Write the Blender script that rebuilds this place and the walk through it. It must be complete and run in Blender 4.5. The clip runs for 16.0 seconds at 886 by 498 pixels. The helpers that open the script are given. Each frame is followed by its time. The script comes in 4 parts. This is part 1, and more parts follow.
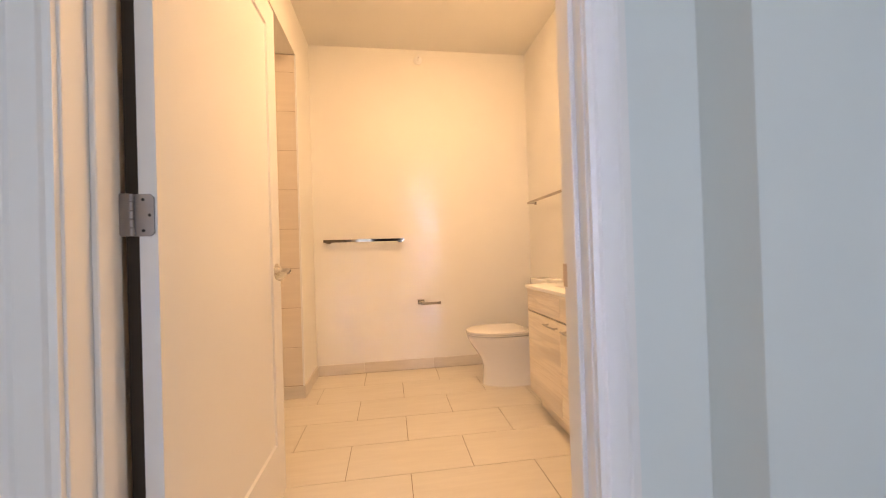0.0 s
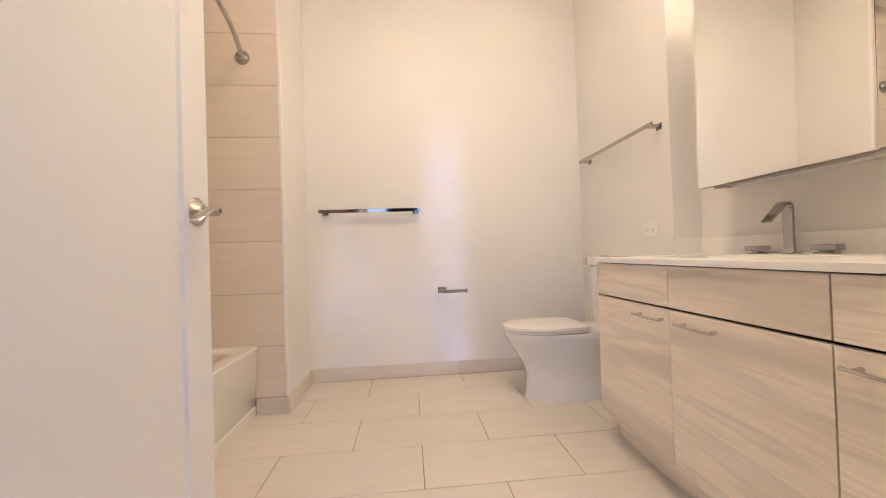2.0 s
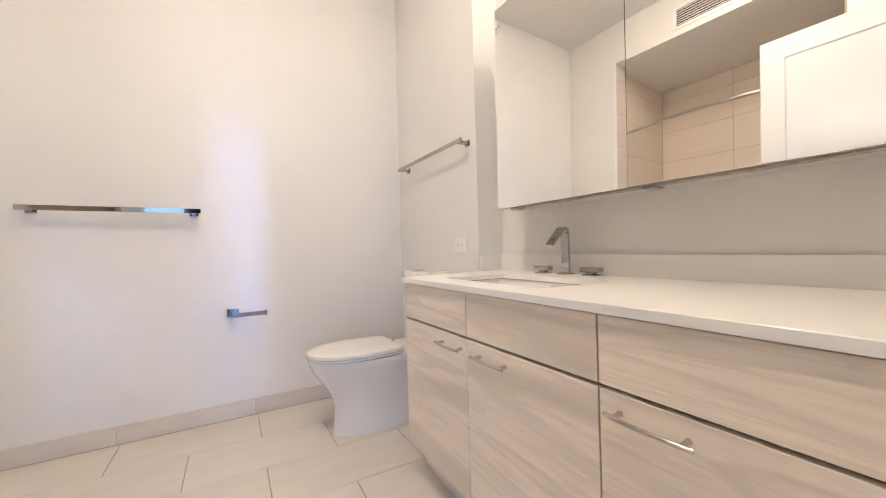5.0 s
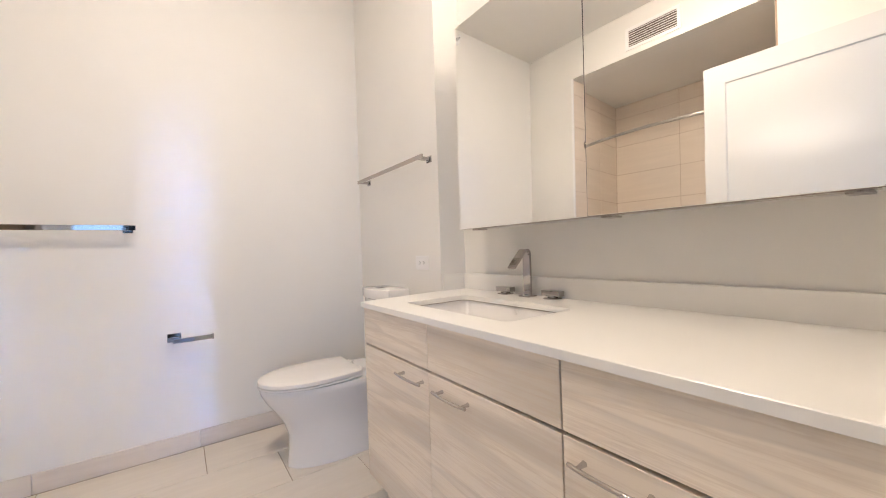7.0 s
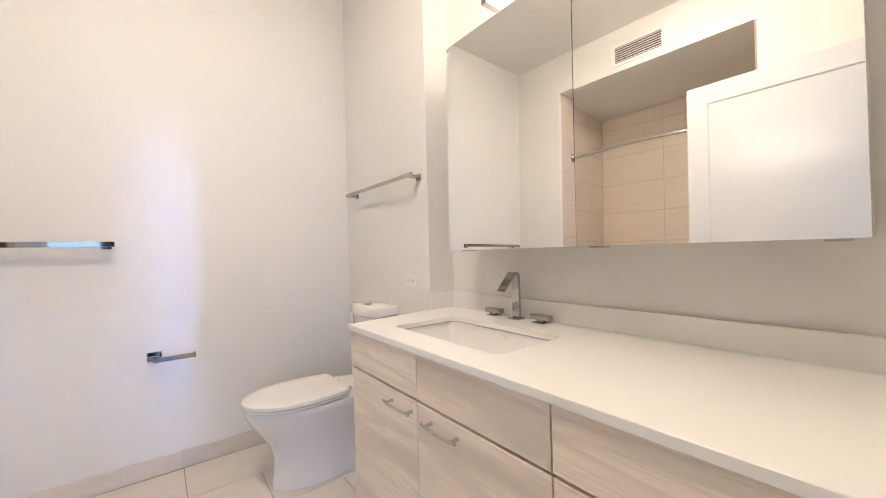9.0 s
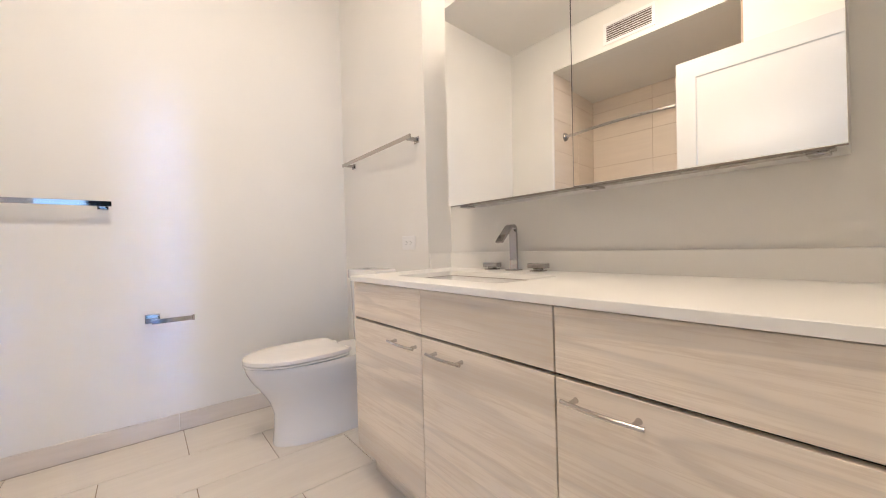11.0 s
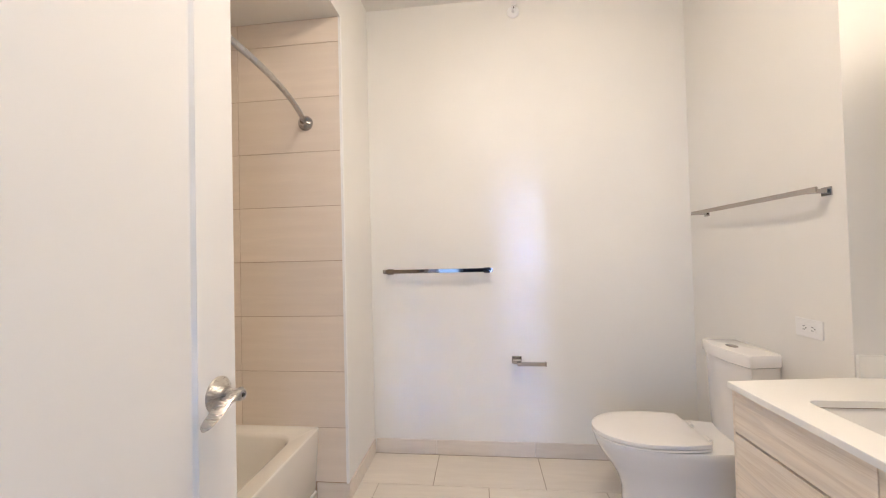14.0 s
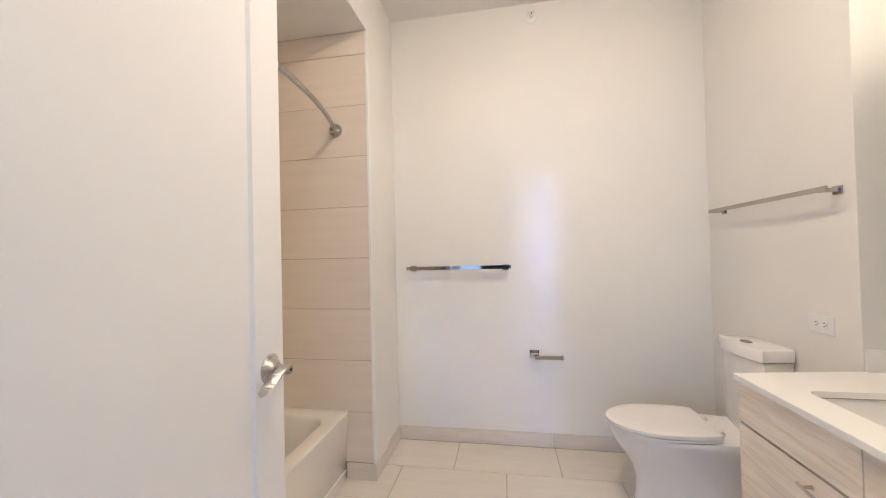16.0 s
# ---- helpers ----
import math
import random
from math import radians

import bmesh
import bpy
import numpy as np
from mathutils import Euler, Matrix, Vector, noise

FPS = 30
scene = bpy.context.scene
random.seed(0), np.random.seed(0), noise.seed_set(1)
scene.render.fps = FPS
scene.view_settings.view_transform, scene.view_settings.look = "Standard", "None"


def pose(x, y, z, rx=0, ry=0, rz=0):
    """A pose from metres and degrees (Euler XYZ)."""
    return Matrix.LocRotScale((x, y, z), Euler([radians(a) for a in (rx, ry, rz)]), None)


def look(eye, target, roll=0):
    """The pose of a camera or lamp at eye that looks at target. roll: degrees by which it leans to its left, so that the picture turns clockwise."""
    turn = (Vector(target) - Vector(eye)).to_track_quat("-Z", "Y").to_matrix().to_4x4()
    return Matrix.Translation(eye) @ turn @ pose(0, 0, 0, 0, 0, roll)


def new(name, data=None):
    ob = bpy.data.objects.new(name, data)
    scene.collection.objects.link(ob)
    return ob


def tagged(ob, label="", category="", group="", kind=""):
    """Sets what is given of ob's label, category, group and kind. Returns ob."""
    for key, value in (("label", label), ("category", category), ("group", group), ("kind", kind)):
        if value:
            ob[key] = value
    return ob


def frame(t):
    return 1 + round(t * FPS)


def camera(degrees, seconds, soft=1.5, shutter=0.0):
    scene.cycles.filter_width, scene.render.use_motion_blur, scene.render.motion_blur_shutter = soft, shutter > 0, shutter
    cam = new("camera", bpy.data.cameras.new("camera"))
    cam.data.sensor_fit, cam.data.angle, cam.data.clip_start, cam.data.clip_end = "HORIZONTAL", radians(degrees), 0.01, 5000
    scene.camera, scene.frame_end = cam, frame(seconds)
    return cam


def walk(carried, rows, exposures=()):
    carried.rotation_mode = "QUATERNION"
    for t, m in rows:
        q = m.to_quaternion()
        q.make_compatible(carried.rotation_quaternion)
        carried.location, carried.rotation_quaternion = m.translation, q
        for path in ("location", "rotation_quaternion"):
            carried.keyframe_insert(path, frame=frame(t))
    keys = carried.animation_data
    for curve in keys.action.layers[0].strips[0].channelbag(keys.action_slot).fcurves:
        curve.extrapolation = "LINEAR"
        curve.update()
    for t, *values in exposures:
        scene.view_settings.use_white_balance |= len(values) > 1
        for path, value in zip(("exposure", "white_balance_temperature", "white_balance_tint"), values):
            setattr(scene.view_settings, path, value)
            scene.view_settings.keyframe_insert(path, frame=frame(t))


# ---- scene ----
cam = camera(101.0, 16.0, soft=1.1, shutter=0.2)
PATH = [
    (0, (1.425, 2.721, 1.045), (1.709, 4.7, 1.061), -1.8),
    (0.5, (1.442, 2.996, 1.004), (1.638, 4.986, 1.02), -1.7),
    (1, (1.443, 3.179, 0.95), (1.614, 5.171, 0.971), -1.7),
    (1.5, (1.423, 3.349, 0.907), (1.589, 5.342, 0.929), -1.8),
    (2, (1.46, 3.434, 0.856), (1.645, 5.425, 0.881), -1.9),
    (2.5, (1.527, 3.493, 0.845), (1.809, 5.473, 0.867), -1.8),
    (3, (1.564, 3.528, 0.833), (1.996, 5.481, 0.849), -1.7),
    (3.5, (1.607, 3.569, 0.848), (2.183, 5.484, 0.858), -1.7),
    (4, (1.641, 3.597, 0.879), (2.393, 5.45, 0.883), -1.7),
    (4.5, (1.663, 3.616, 0.885), (2.552, 5.408, 0.884), -1.7),
    (5, (1.683, 3.624, 0.927), (2.687, 5.354, 0.928), -1.6),
    (5.2, (1.687, 3.628, 0.947), (2.731, 5.335, 0.952), -1.7),
    (7.3, (1.72, 3.658, 1.031), (2.899, 5.274, 1.036), -1.8),
    (7.5, (1.721, 3.66, 1.05), (2.907, 5.27, 1.056), -1.7),
    (8, (1.718, 3.667, 1.082), (2.925, 5.262, 1.091), -1.8),
    (8.2, (1.722, 3.667, 1.095), (2.932, 5.259, 1.106), -1.8),
    (10.3, (1.665, 3.65, 1.006), (2.933, 5.196, 1.002), -1.7),
    (10.5, (1.657, 3.652, 0.98), (2.93, 5.194, 0.971), -1.8),
    (11, (1.658, 3.66, 0.918), (2.926, 5.207, 0.908), -1.7),
    (11.5, (1.629, 3.679, 0.911), (2.756, 5.331, 0.887), -1.8),
    (11.9, (1.53, 3.709, 0.93), (2.429, 5.496, 0.934), -1.4),
    (12, (1.509, 3.714, 0.939), (2.338, 5.534, 0.939), -1.8),
    (12.5, (1.465, 3.737, 1.022), (1.882, 5.692, 1.038), -1.8),
    (13, (1.475, 3.725, 1.146), (1.545, 5.724, 1.175), -1.6),
    (13.5, (1.478, 3.715, 1.222), (1.341, 5.71, 1.258), -1.5),
    (14, (1.484, 3.696, 1.26), (1.274, 5.684, 1.297), -1.4),
    (14.5, (1.509, 3.666, 1.276), (1.274, 5.652, 1.312), -1.4),
    (15, (1.506, 3.642, 1.287), (1.224, 5.622, 1.32), -1.3),
    (15.5, (1.497, 3.614, 1.31), (1.177, 5.588, 1.342), -1.3),
    (16, (1.514, 3.581, 1.257), (1.179, 5.553, 1.286), -1.4),
]
# exposure and white balance along the walk
EXPOSURES = [
    (0.0, 0.3, 10400, 25), (0.7, 0.28, 8300, 21), (1.5, 0.29, 6700, 17), (2.5, 0.27, 5680, 14), (3.5, 0.28, 5450, 11),
    (5.0, 0.36, 5400, 12), (8.0, 0.35, 5330, 11), (12.0, 0.38, 5450, 11), (14.5, 0.31, 5370, 10), (16.0, 0.23, 5400, 10),
]
walk(cam, [(t, look(eye, target, roll)) for t, eye, target, roll in PATH], EXPOSURES)

DAY, LAMP, DOWN, STREAK = 55.0, 13.5, 57.0, 0.50
DOOR_TURN, MIRROR_TILT, ROD_BOW = 0.4, 0.7, 0.118

# ---- world and large lights ----
world = bpy.data.worlds.new("world")
scene.world = world
world.use_nodes = True
wn = world.node_tree
sky = wn.nodes.new("ShaderNodeTexSky")
sky.sky_type = "NISHITA"
sky.sun_disc = False
sky.sun_elevation = radians(35)
sky.sun_rotation = radians(140)
wn.nodes["Background"].inputs["Strength"].default_value = 0.1
wn.links.new(sky.outputs[0], wn.nodes["Background"].inputs["Color"])

sun = new("sun", bpy.data.lights.new("sun", "SUN"))
sun.data.energy, sun.data.angle, sun.data.color = 2.0, radians(0.5), (1, 0.95, 0.88)
sun.matrix_world = look((0, 0, 8), (2.0, 3.5, 0))

day = new("window_daylight", bpy.data.lights.new("window_daylight", "AREA"))
day.data.shape, day.data.size, day.data.size_y = "RECTANGLE", 4.2, 2.2
day.data.energy, day.data.color = DAY, (0.33, 0.58, 1.0)
day.matrix_world = look((1.2, 0.42, 1.42), (1.2, 3.0, 1.42))


# added narrow-spread lamps, thrown straight across the doorway to draw blue streaks on wall_north
for lamp_name, x, z, w, h, tx, watts in (("streak_lamp_wide", 1.765, 0.82, 0.10, 1.7, 1.775, STREAK), ("streak_lamp_narrow", 1.10, 0.55, 0.10, 1.0, 0.99, STREAK * 0.45), ("streak_lamp_middle", 1.36, 0.45, 0.06, 0.8, 1.36, STREAK * 0.22)):
    beam = new(lamp_name, bpy.data.lights.new(lamp_name, "AREA"))
    beam.data.shape, beam.data.size, beam.data.size_y = "RECTANGLE", w, h
    beam.data.energy, beam.data.color, beam.data.spread = watts, (0.34, 0.46, 1.0), radians(6)
    beam.matrix_world = look((x, 0.66, z), (tx, 6.03, z + 0.05))


# ---- materials ----
def shader(name, color, rough=0.5, metal=0.0):
    m = bpy.data.materials.new(name)
    m.use_nodes = True
    n = m.node_tree
    b = n.nodes["Principled BSDF"]
    b.inputs["Base Color"].default_value = (*color, 1)
    b.inputs["Roughness"].default_value = rough
    b.inputs["Metallic"].default_value = metal
    return m, n, b


def coords(n, scale=(1, 1, 1), kind="Object"):
    c = n.nodes.new("ShaderNodeTexCoord")
    mp = n.nodes.new("ShaderNodeMapping")
    mp.inputs["Scale"].default_value = scale
    n.links.new(c.outputs[kind], mp.inputs["Vector"])
    return mp.outputs[0]


def noise_tex(n, vec, scale, detail=4, rough=0.5, distort=0.0):
    t = n.nodes.new("ShaderNodeTexNoise")
    t.inputs["Scale"].default_value = scale
    t.inputs["Detail"].default_value = detail
    t.inputs["Roughness"].default_value = rough
    t.inputs["Distortion"].default_value = distort
    n.links.new(vec, t.inputs["Vector"])
    return t.outputs["Fac"]


def ramp(n, fac, stops):
    r = n.nodes.new("ShaderNodeValToRGB")
    e = r.color_ramp.elements
    while len(e) < len(stops):
        e.new(0.5)
    for k, (p, c) in enumerate(stops):
        e[k].position, e[k].color = p, (*c, 1)
    n.links.new(fac, r.inputs[0])
    return r.outputs[0]


def bump(n, b, fac, strength, distance=0.001):
    k = n.nodes.new("ShaderNodeBump")
    k.inputs["Strength"].default_value = strength
    k.inputs["Distance"].default_value = distance
    n.links.new(fac, k.inputs["Height"])
    n.links.new(k.outputs[0], b.inputs["Normal"])


def mix(n, fac, a, c, mode="MIX"):
    m = n.nodes.new("ShaderNodeMix")
    m.data_type, m.blend_type = "RGBA", mode
    for sock, v in ((0, fac), (6, a), (7, c)):
        if isinstance(v, (int, float)):
            m.inputs[sock].default_value = v
        elif isinstance(v, tuple):
            m.inputs[sock].default_value = (*v, 1)
        else:
            n.links.new(v, m.inputs[sock])
    return m.outputs[2]


def shade(c, k):
    return tuple(min(1, v * k) for v in c)


def paint(name, color, rough=0.55, relief=0.12, wear=0.03):
    m, n, b = shader(name, color, rough)
    v = coords(n)
    big = noise_tex(n, v, 1.7, 3)
    n.links.new(ramp(n, big, [(0.3, shade(color, 1 - wear)), (0.7, shade(color, 1 + wear * 0.5))]), b.inputs["Base Color"])
    bump(n, b, noise_tex(n, v, 260, 2), relief, 0.0006)
    return m


def tile_material(name, color, dark, rough=0.42, stretch=(1.2, 9, 9)):
    """Porcelain tile with faint linear striations and a little shade difference from tile to tile."""
    m, n, b = shader(name, color, rough)
    info = n.nodes.new("ShaderNodeObjectInfo")
    v = coords(n, stretch)
    add = n.nodes.new("ShaderNodeVectorMath")
    add.operation = "ADD"
    sc = n.nodes.new("ShaderNodeVectorMath")
    sc.operation = "SCALE"
    sc.inputs[0].default_value = (31, 17, 23)
    n.links.new(info.outputs["Random"], sc.inputs["Scale"])
    n.links.new(v, add.inputs[0])
    n.links.new(sc.outputs[0], add.inputs[1])
    streak = noise_tex(n, add.outputs[0], 3.0, 6, 0.6, 0.4)
    col = ramp(n, streak, [(0.32, dark), (0.5, color), (0.72, shade(color, 1.05))])
    tone = ramp(n, info.outputs["Random"], [(0.0, (0.95, 0.95, 0.95)), (1.0, (1.0, 1.0, 1.0))])
    n.links.new(mix(n, 1.0, col, tone, "MULTIPLY"), b.inputs["Base Color"])
    fine = noise_tex(n, add.outputs[0], 60, 3)
    bump(n, b, fine, 0.08, 0.0005)
    return m


def laminate():
    color, dark = (0.895, 0.795, 0.655), (0.64, 0.52, 0.38)
    m, n, b = shader("bleached_laminate", color, 0.42)
    info = n.nodes.new("ShaderNodeObjectInfo")
    v = coords(n, (1.0, 1.0, 1.0))
    sc = n.nodes.new("ShaderNodeVectorMath")
    sc.operation = "SCALE"
    sc.inputs[0].default_value = (3, 17, 29)
    n.links.new(info.outputs["Random"], sc.inputs["Scale"])
    add = n.nodes.new("ShaderNodeVectorMath")
    add.operation = "ADD"
    n.links.new(v, add.inputs[0])
    n.links.new(sc.outputs[0], add.inputs[1])

    def stretched(scale):
        mp = n.nodes.new("ShaderNodeMapping")
        mp.inputs["Rotation"].default_value = (radians(4), 0, 0)
        mp.inputs["Scale"].default_value = scale
        n.links.new(add.outputs[0], mp.inputs["Vector"])
        return mp.outputs[0]
    broad = noise_tex(n, stretched((1, 0.6, 6.5)), 1.1, 2, 0.4, 0.5)
    col = ramp(n, broad, [(0.36, shade(color, 0.78)), (0.44, shade(color, 0.90)), (0.455, shade(color, 0.98)), (0.53, color), (0.545, shade(color, 0.86)), (0.60, shade(color, 1.02)), (0.68, shade(color, 1.07))])
    band = noise_tex(n, stretched((1, 1.1, 23)), 1.4, 5, 0.6, 1.0)
    col = mix(n, ramp(n, band, [(0.50, (0, 0, 0)), (0.58, (0.34, 0.34, 0.34)), (0.64, (0, 0, 0))]), col, dark)
    fine = noise_tex(n, stretched((1, 4, 110)), 1.6, 5, 0.65, 0.2)
    col = mix(n, ramp(n, fine, [(0.36, (0.26, 0.26, 0.26)), (0.50, (0, 0, 0))]), col, dark)
    n.links.new(col, b.inputs["Base Color"])
    bump(n, b, fine, 0.10, 0.0004)
    return m


def metal(name, color, rough, brushed=False):
    m, n, b = shader(name, color, rough, 1.0)
    v = coords(n, (1, 1, 30) if brushed else (1, 1, 1))
    f = noise_tex(n, v, 40 if brushed else 8, 3)
    r = n.nodes.new("ShaderNodeMapRange")
    r.inputs["To Min"].default_value, r.inputs["To Max"].default_value = rough * 0.7, rough * 1.4
    n.links.new(f, r.inputs["Value"])
    n.links.new(r.outputs[0], b.inputs["Roughness"])
    return m


def glossy_white(name, color, rough, coat=0.0):
    m, n, b = shader(name, color, rough)
    b.inputs["Coat Weight"].default_value = coat
    b.inputs["Coat Roughness"].default_value = 0.06
    f = noise_tex(n, coords(n), 3, 3)
    n.links.new(ramp(n, f, [(0.3, shade(color, 0.97)), (0.7, color)]), b.inputs["Base Color"])
    return m


def glow(name, color, strength):
    m, n, b = shader(name, (0.9, 0.9, 0.9), 0.4)
    b.inputs["Emission Color"].default_value = (*color, 1)
    b.inputs["Emission Strength"].default_value = strength
    return m


M_WALL = paint("wall_paint", (0.82, 0.80, 0.75), 0.5)
M_CEIL = paint("ceiling_paint", (0.82, 0.795, 0.74), 0.8)
M_TRIM = paint("trim_paint", (0.82, 0.81, 0.79), 0.35, 0.05)
M_DOOR = paint("door_paint", (0.75, 0.74, 0.72), 0.20, 0.02, 0.015)
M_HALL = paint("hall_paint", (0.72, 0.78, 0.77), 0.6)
# near-black brown that stands in for the shade beside the hinges
M_HINGE_SHADE = paint("hinge_shade", (0.045, 0.028, 0.018), 0.8)
M_DARK_SCREEN = paint("dark_screen", (0.03, 0.026, 0.024), 0.9)
M_HALLFLOOR = paint("hall_floor", (0.30, 0.24, 0.18), 0.45)
M_FLOOR = tile_material("floor_tile", (0.755, 0.70, 0.615), (0.73, 0.67, 0.585), 0.38)
M_GROUT = paint("floor_grout", (0.33, 0.255, 0.175), 0.9, 0.3)
M_BASE = tile_material("base_tile", (0.72, 0.655, 0.575), (0.68, 0.61, 0.53), 0.4)
M_TILE = tile_material("bath_wall_tile", (0.80, 0.71, 0.605), (0.785, 0.692, 0.585), 0.36, (0.7, 0.7, 9))
M_TGROUT = paint("bath_grout", (0.46, 0.34, 0.24), 0.9, 0.2)
M_WOOD = laminate()
# near-black, so the cracks between the fronts look deeply shaded
M_CARCASS_SHADE = paint("carcass_shade", (0.014, 0.010, 0.008), 0.7)
M_EDGE = paint("panel_edge", (0.30, 0.25, 0.20), 0.5)
M_QUARTZ = glossy_white("white_quartz", (0.88, 0.86, 0.81), 0.28)
M_PORC = glossy_white("white_porcelain", (0.87, 0.85, 0.82), 0.10, 0.5)
M_TUB = glossy_white("tub_enamel", (0.84, 0.81, 0.74), 0.16, 0.4)
M_SEAT = glossy_white("seat_plastic", (0.86, 0.83, 0.79), 0.22)
M_CHROME = metal("polished_chrome", (0.44, 0.42, 0.405), 0.05)
M_BAR = metal("dull_chrome", (0.46, 0.42, 0.38), 0.14)
M_NICKEL = metal("satin_nickel", (0.50, 0.475, 0.44), 0.27, True)
M_PULL = metal("bright_nickel", (0.58, 0.55, 0.52), 0.17)
M_HINGE = metal("hinge_steel", (0.30, 0.29, 0.30), 0.33, True)
M_STRIKE = metal("worn_steel", (0.62, 0.53, 0.46), 0.42)
M_MIRROR = shader("mirror_glass", (0.93, 0.93, 0.91), 0.0, 1.0)[0]
M_CABWHITE = paint("cabinet_white", (0.74, 0.73, 0.71), 0.35)
M_PLASTIC = paint("white_plastic", (0.88, 0.87, 0.85), 0.3, 0.02)
M_BLACK = paint("dark_slot", (0.02, 0.018, 0.016), 0.6)
M_VENTIN = paint("vent_shadow", (0.15, 0.12, 0.10), 0.8)
M_LAMP = glow("lamp_diffuser", (1.0, 0.77, 0.53), LAMP)
M_LENS = glow("downlight_lens", (1.0, 0.76, 0.52), DOWN)
M_BULBCOVER = metal("fixture_chrome", (0.7, 0.68, 0.66), 0.15)


# ---- mesh helpers ----
def box(bm, x0, x1, y0, y1, z0, z1, bevel=0.0, segs=1):
    vs = [bm.verts.new((x, y, z)) for x in (x0, x1) for y in (y0, y1) for z in (z0, z1)]
    fs = [bm.faces.new([vs[i] for i in q]) for q in ((0, 1, 3, 2), (4, 6, 7, 5), (0, 4, 5, 1), (2, 3, 7, 6), (0, 2, 6, 4), (1, 5, 7, 3))]
    if bevel:
        edges = list({e for f in fs for e in f.edges})
        bmesh.ops.bevel(bm, geom=edges, offset=bevel, segments=segs, affect="EDGES", profile=0.6)
    return bm


def part(name, bm, material, parent=None, label="", smooth=0.0):
    bmesh.ops.recalc_face_normals(bm, faces=bm.faces)
    me = bpy.data.meshes.new(name)
    if smooth:
        for f in bm.faces:
            f.smooth = True
        for e in bm.edges:
            if len(e.link_faces) == 2 and e.calc_face_angle(0) > radians(smooth):
                e.smooth = False
    bm.to_mesh(me)
    bm.free()
    me.materials.append(material)
    ob = new(name, me)
    ob.parent = parent
    if label:
        ob["label"] = label
    return ob


def boxpart(name, dims, material, parent=None, label="", bevel=0.0, segs=1):
    return part(name, box(bmesh.new(), *dims, bevel, segs), material, parent, label, 40 if segs > 1 else 0)


def thing(name, label, category, place=(0, 0, 0), group=""):
    return tagged(empty_at(name, place), label, category, group)


def empty_at(name, place):
    e = new(name)
    e.empty_display_size = 0.1
    e.location = place
    return e


def structure(ob, label="", category=""):
    return tagged(ob, label, category, "", "structure")


def loft(bm, rings, cap_first=True, cap_last=True):
    rows = [[bm.verts.new(p) for p in r] for r in rings]
    n = len(rows[0])
    for a, b in zip(rows, rows[1:]):
        for k in range(n):
            bm.faces.new((a[k], a[(k + 1) % n], b[(k + 1) % n], b[k]))
    if cap_first:
        bm.faces.new(rows[0][::-1])
    if cap_last:
        bm.faces.new(rows[-1])
    return bm


def tube(bm, points, radius, n=12):
    pts = [Vector(p) for p in points]
    rings = []
    side = None
    for k, p in enumerate(pts):
        d = (pts[min(k + 1, len(pts) - 1)] - pts[max(k - 1, 0)]).normalized()
        if side is None:
            side = d.cross(Vector((0.13, 0.21, 0.97))).normalized()
        side = (side - d * side.dot(d)).normalized()
        up = d.cross(side)
        rings.append([p + radius * (math.cos(a) * side + math.sin(a) * up) for a in (2 * math.pi * j / n for j in range(n))])
    return loft(bm, rings)


def disc(bm, centre, axis, radii, n=32):
    """A turned form: radii is a list of (distance along axis, radius)."""
    a = Vector(axis).normalized()
    s = a.orthogonal().normalized()
    u = a.cross(s)
    c = Vector(centre)
    return loft(bm, [[c + a * h + r * (math.cos(t) * s + math.sin(t) * u) for t in (2 * math.pi * j / n for j in range(n))] for h, r in radii])


def prism(bm, outline, axis, a0, a1, bevel=0.0):
    """outline: points in the two other axes, in order; swept along axis from a0 to a1."""
    def put(p, a):
        return {"x": (a, p[0], p[1]), "y": (p[0], a, p[1]), "z": (p[0], p[1], a)}[axis]
    loft(bm, [[put(p, a0) for p in outline], [put(p, a1) for p in outline]])
    if bevel:
        bmesh.ops.bevel(bm, geom=list(bm.edges), offset=bevel, segments=1, affect="EDGES")
    return bm


def rounded_rect(x0, x1, y0, y1, r, n=6):
    pts = []
    for cx, cy, a0 in ((x1 - r, y1 - r, 0), (x0 + r, y1 - r, 90), (x0 + r, y0 + r, 180), (x1 - r, y0 + r, 270)):
        for k in range(n + 1):
            a = radians(a0 + 90 * k / n)
            pts.append((cx + r * math.cos(a), cy + r * math.sin(a)))
    return pts


# ---- plan, in metres ----
X_LEFT, X_RIGHT, X_BACK = 0.765, 2.735, 2.885
Y_FAR, Y_TUB, Y_RECESS = 6.026, 5.55, 5.086
Y_DOOR, Y_HALL = 3.575, 3.45
TUB_X0, TUB_Y0 = -0.145, 4.145
Z_CEIL, Z_SOFFIT = 2.89, 2.548
JAMB_L, JAMB_R, DOOR_TOP = 0.868, 1.836, 2.165
Y_STRIKE = 3.549

# ---- large structure ----
structure(boxpart("wall_north", (X_LEFT - 0.12, 3.02, Y_FAR, Y_FAR + 0.12, 0, Z_CEIL), M_WALL), "smooth off-white painted bathroom end wall", "wall")
structure(boxpart("wall_east", (X_RIGHT, 3.02, Y_RECESS, Y_FAR, 0, Z_CEIL), M_WALL), "off-white painted wall beside the toilet with a squared corner", "wall")
structure(boxpart("wall_vanity", (X_BACK, 3.02, Y_HALL, Y_RECESS, 0, Z_CEIL), M_WALL), "pale painted wall of the recess behind the vanity", "wall")
structure(boxpart("wall_west_pier", (X_LEFT - 0.12, X_LEFT, Y_TUB + 0.012, Y_FAR, 0, Z_CEIL), M_WALL), "narrow painted wall beyond the bath alcove", "wall")
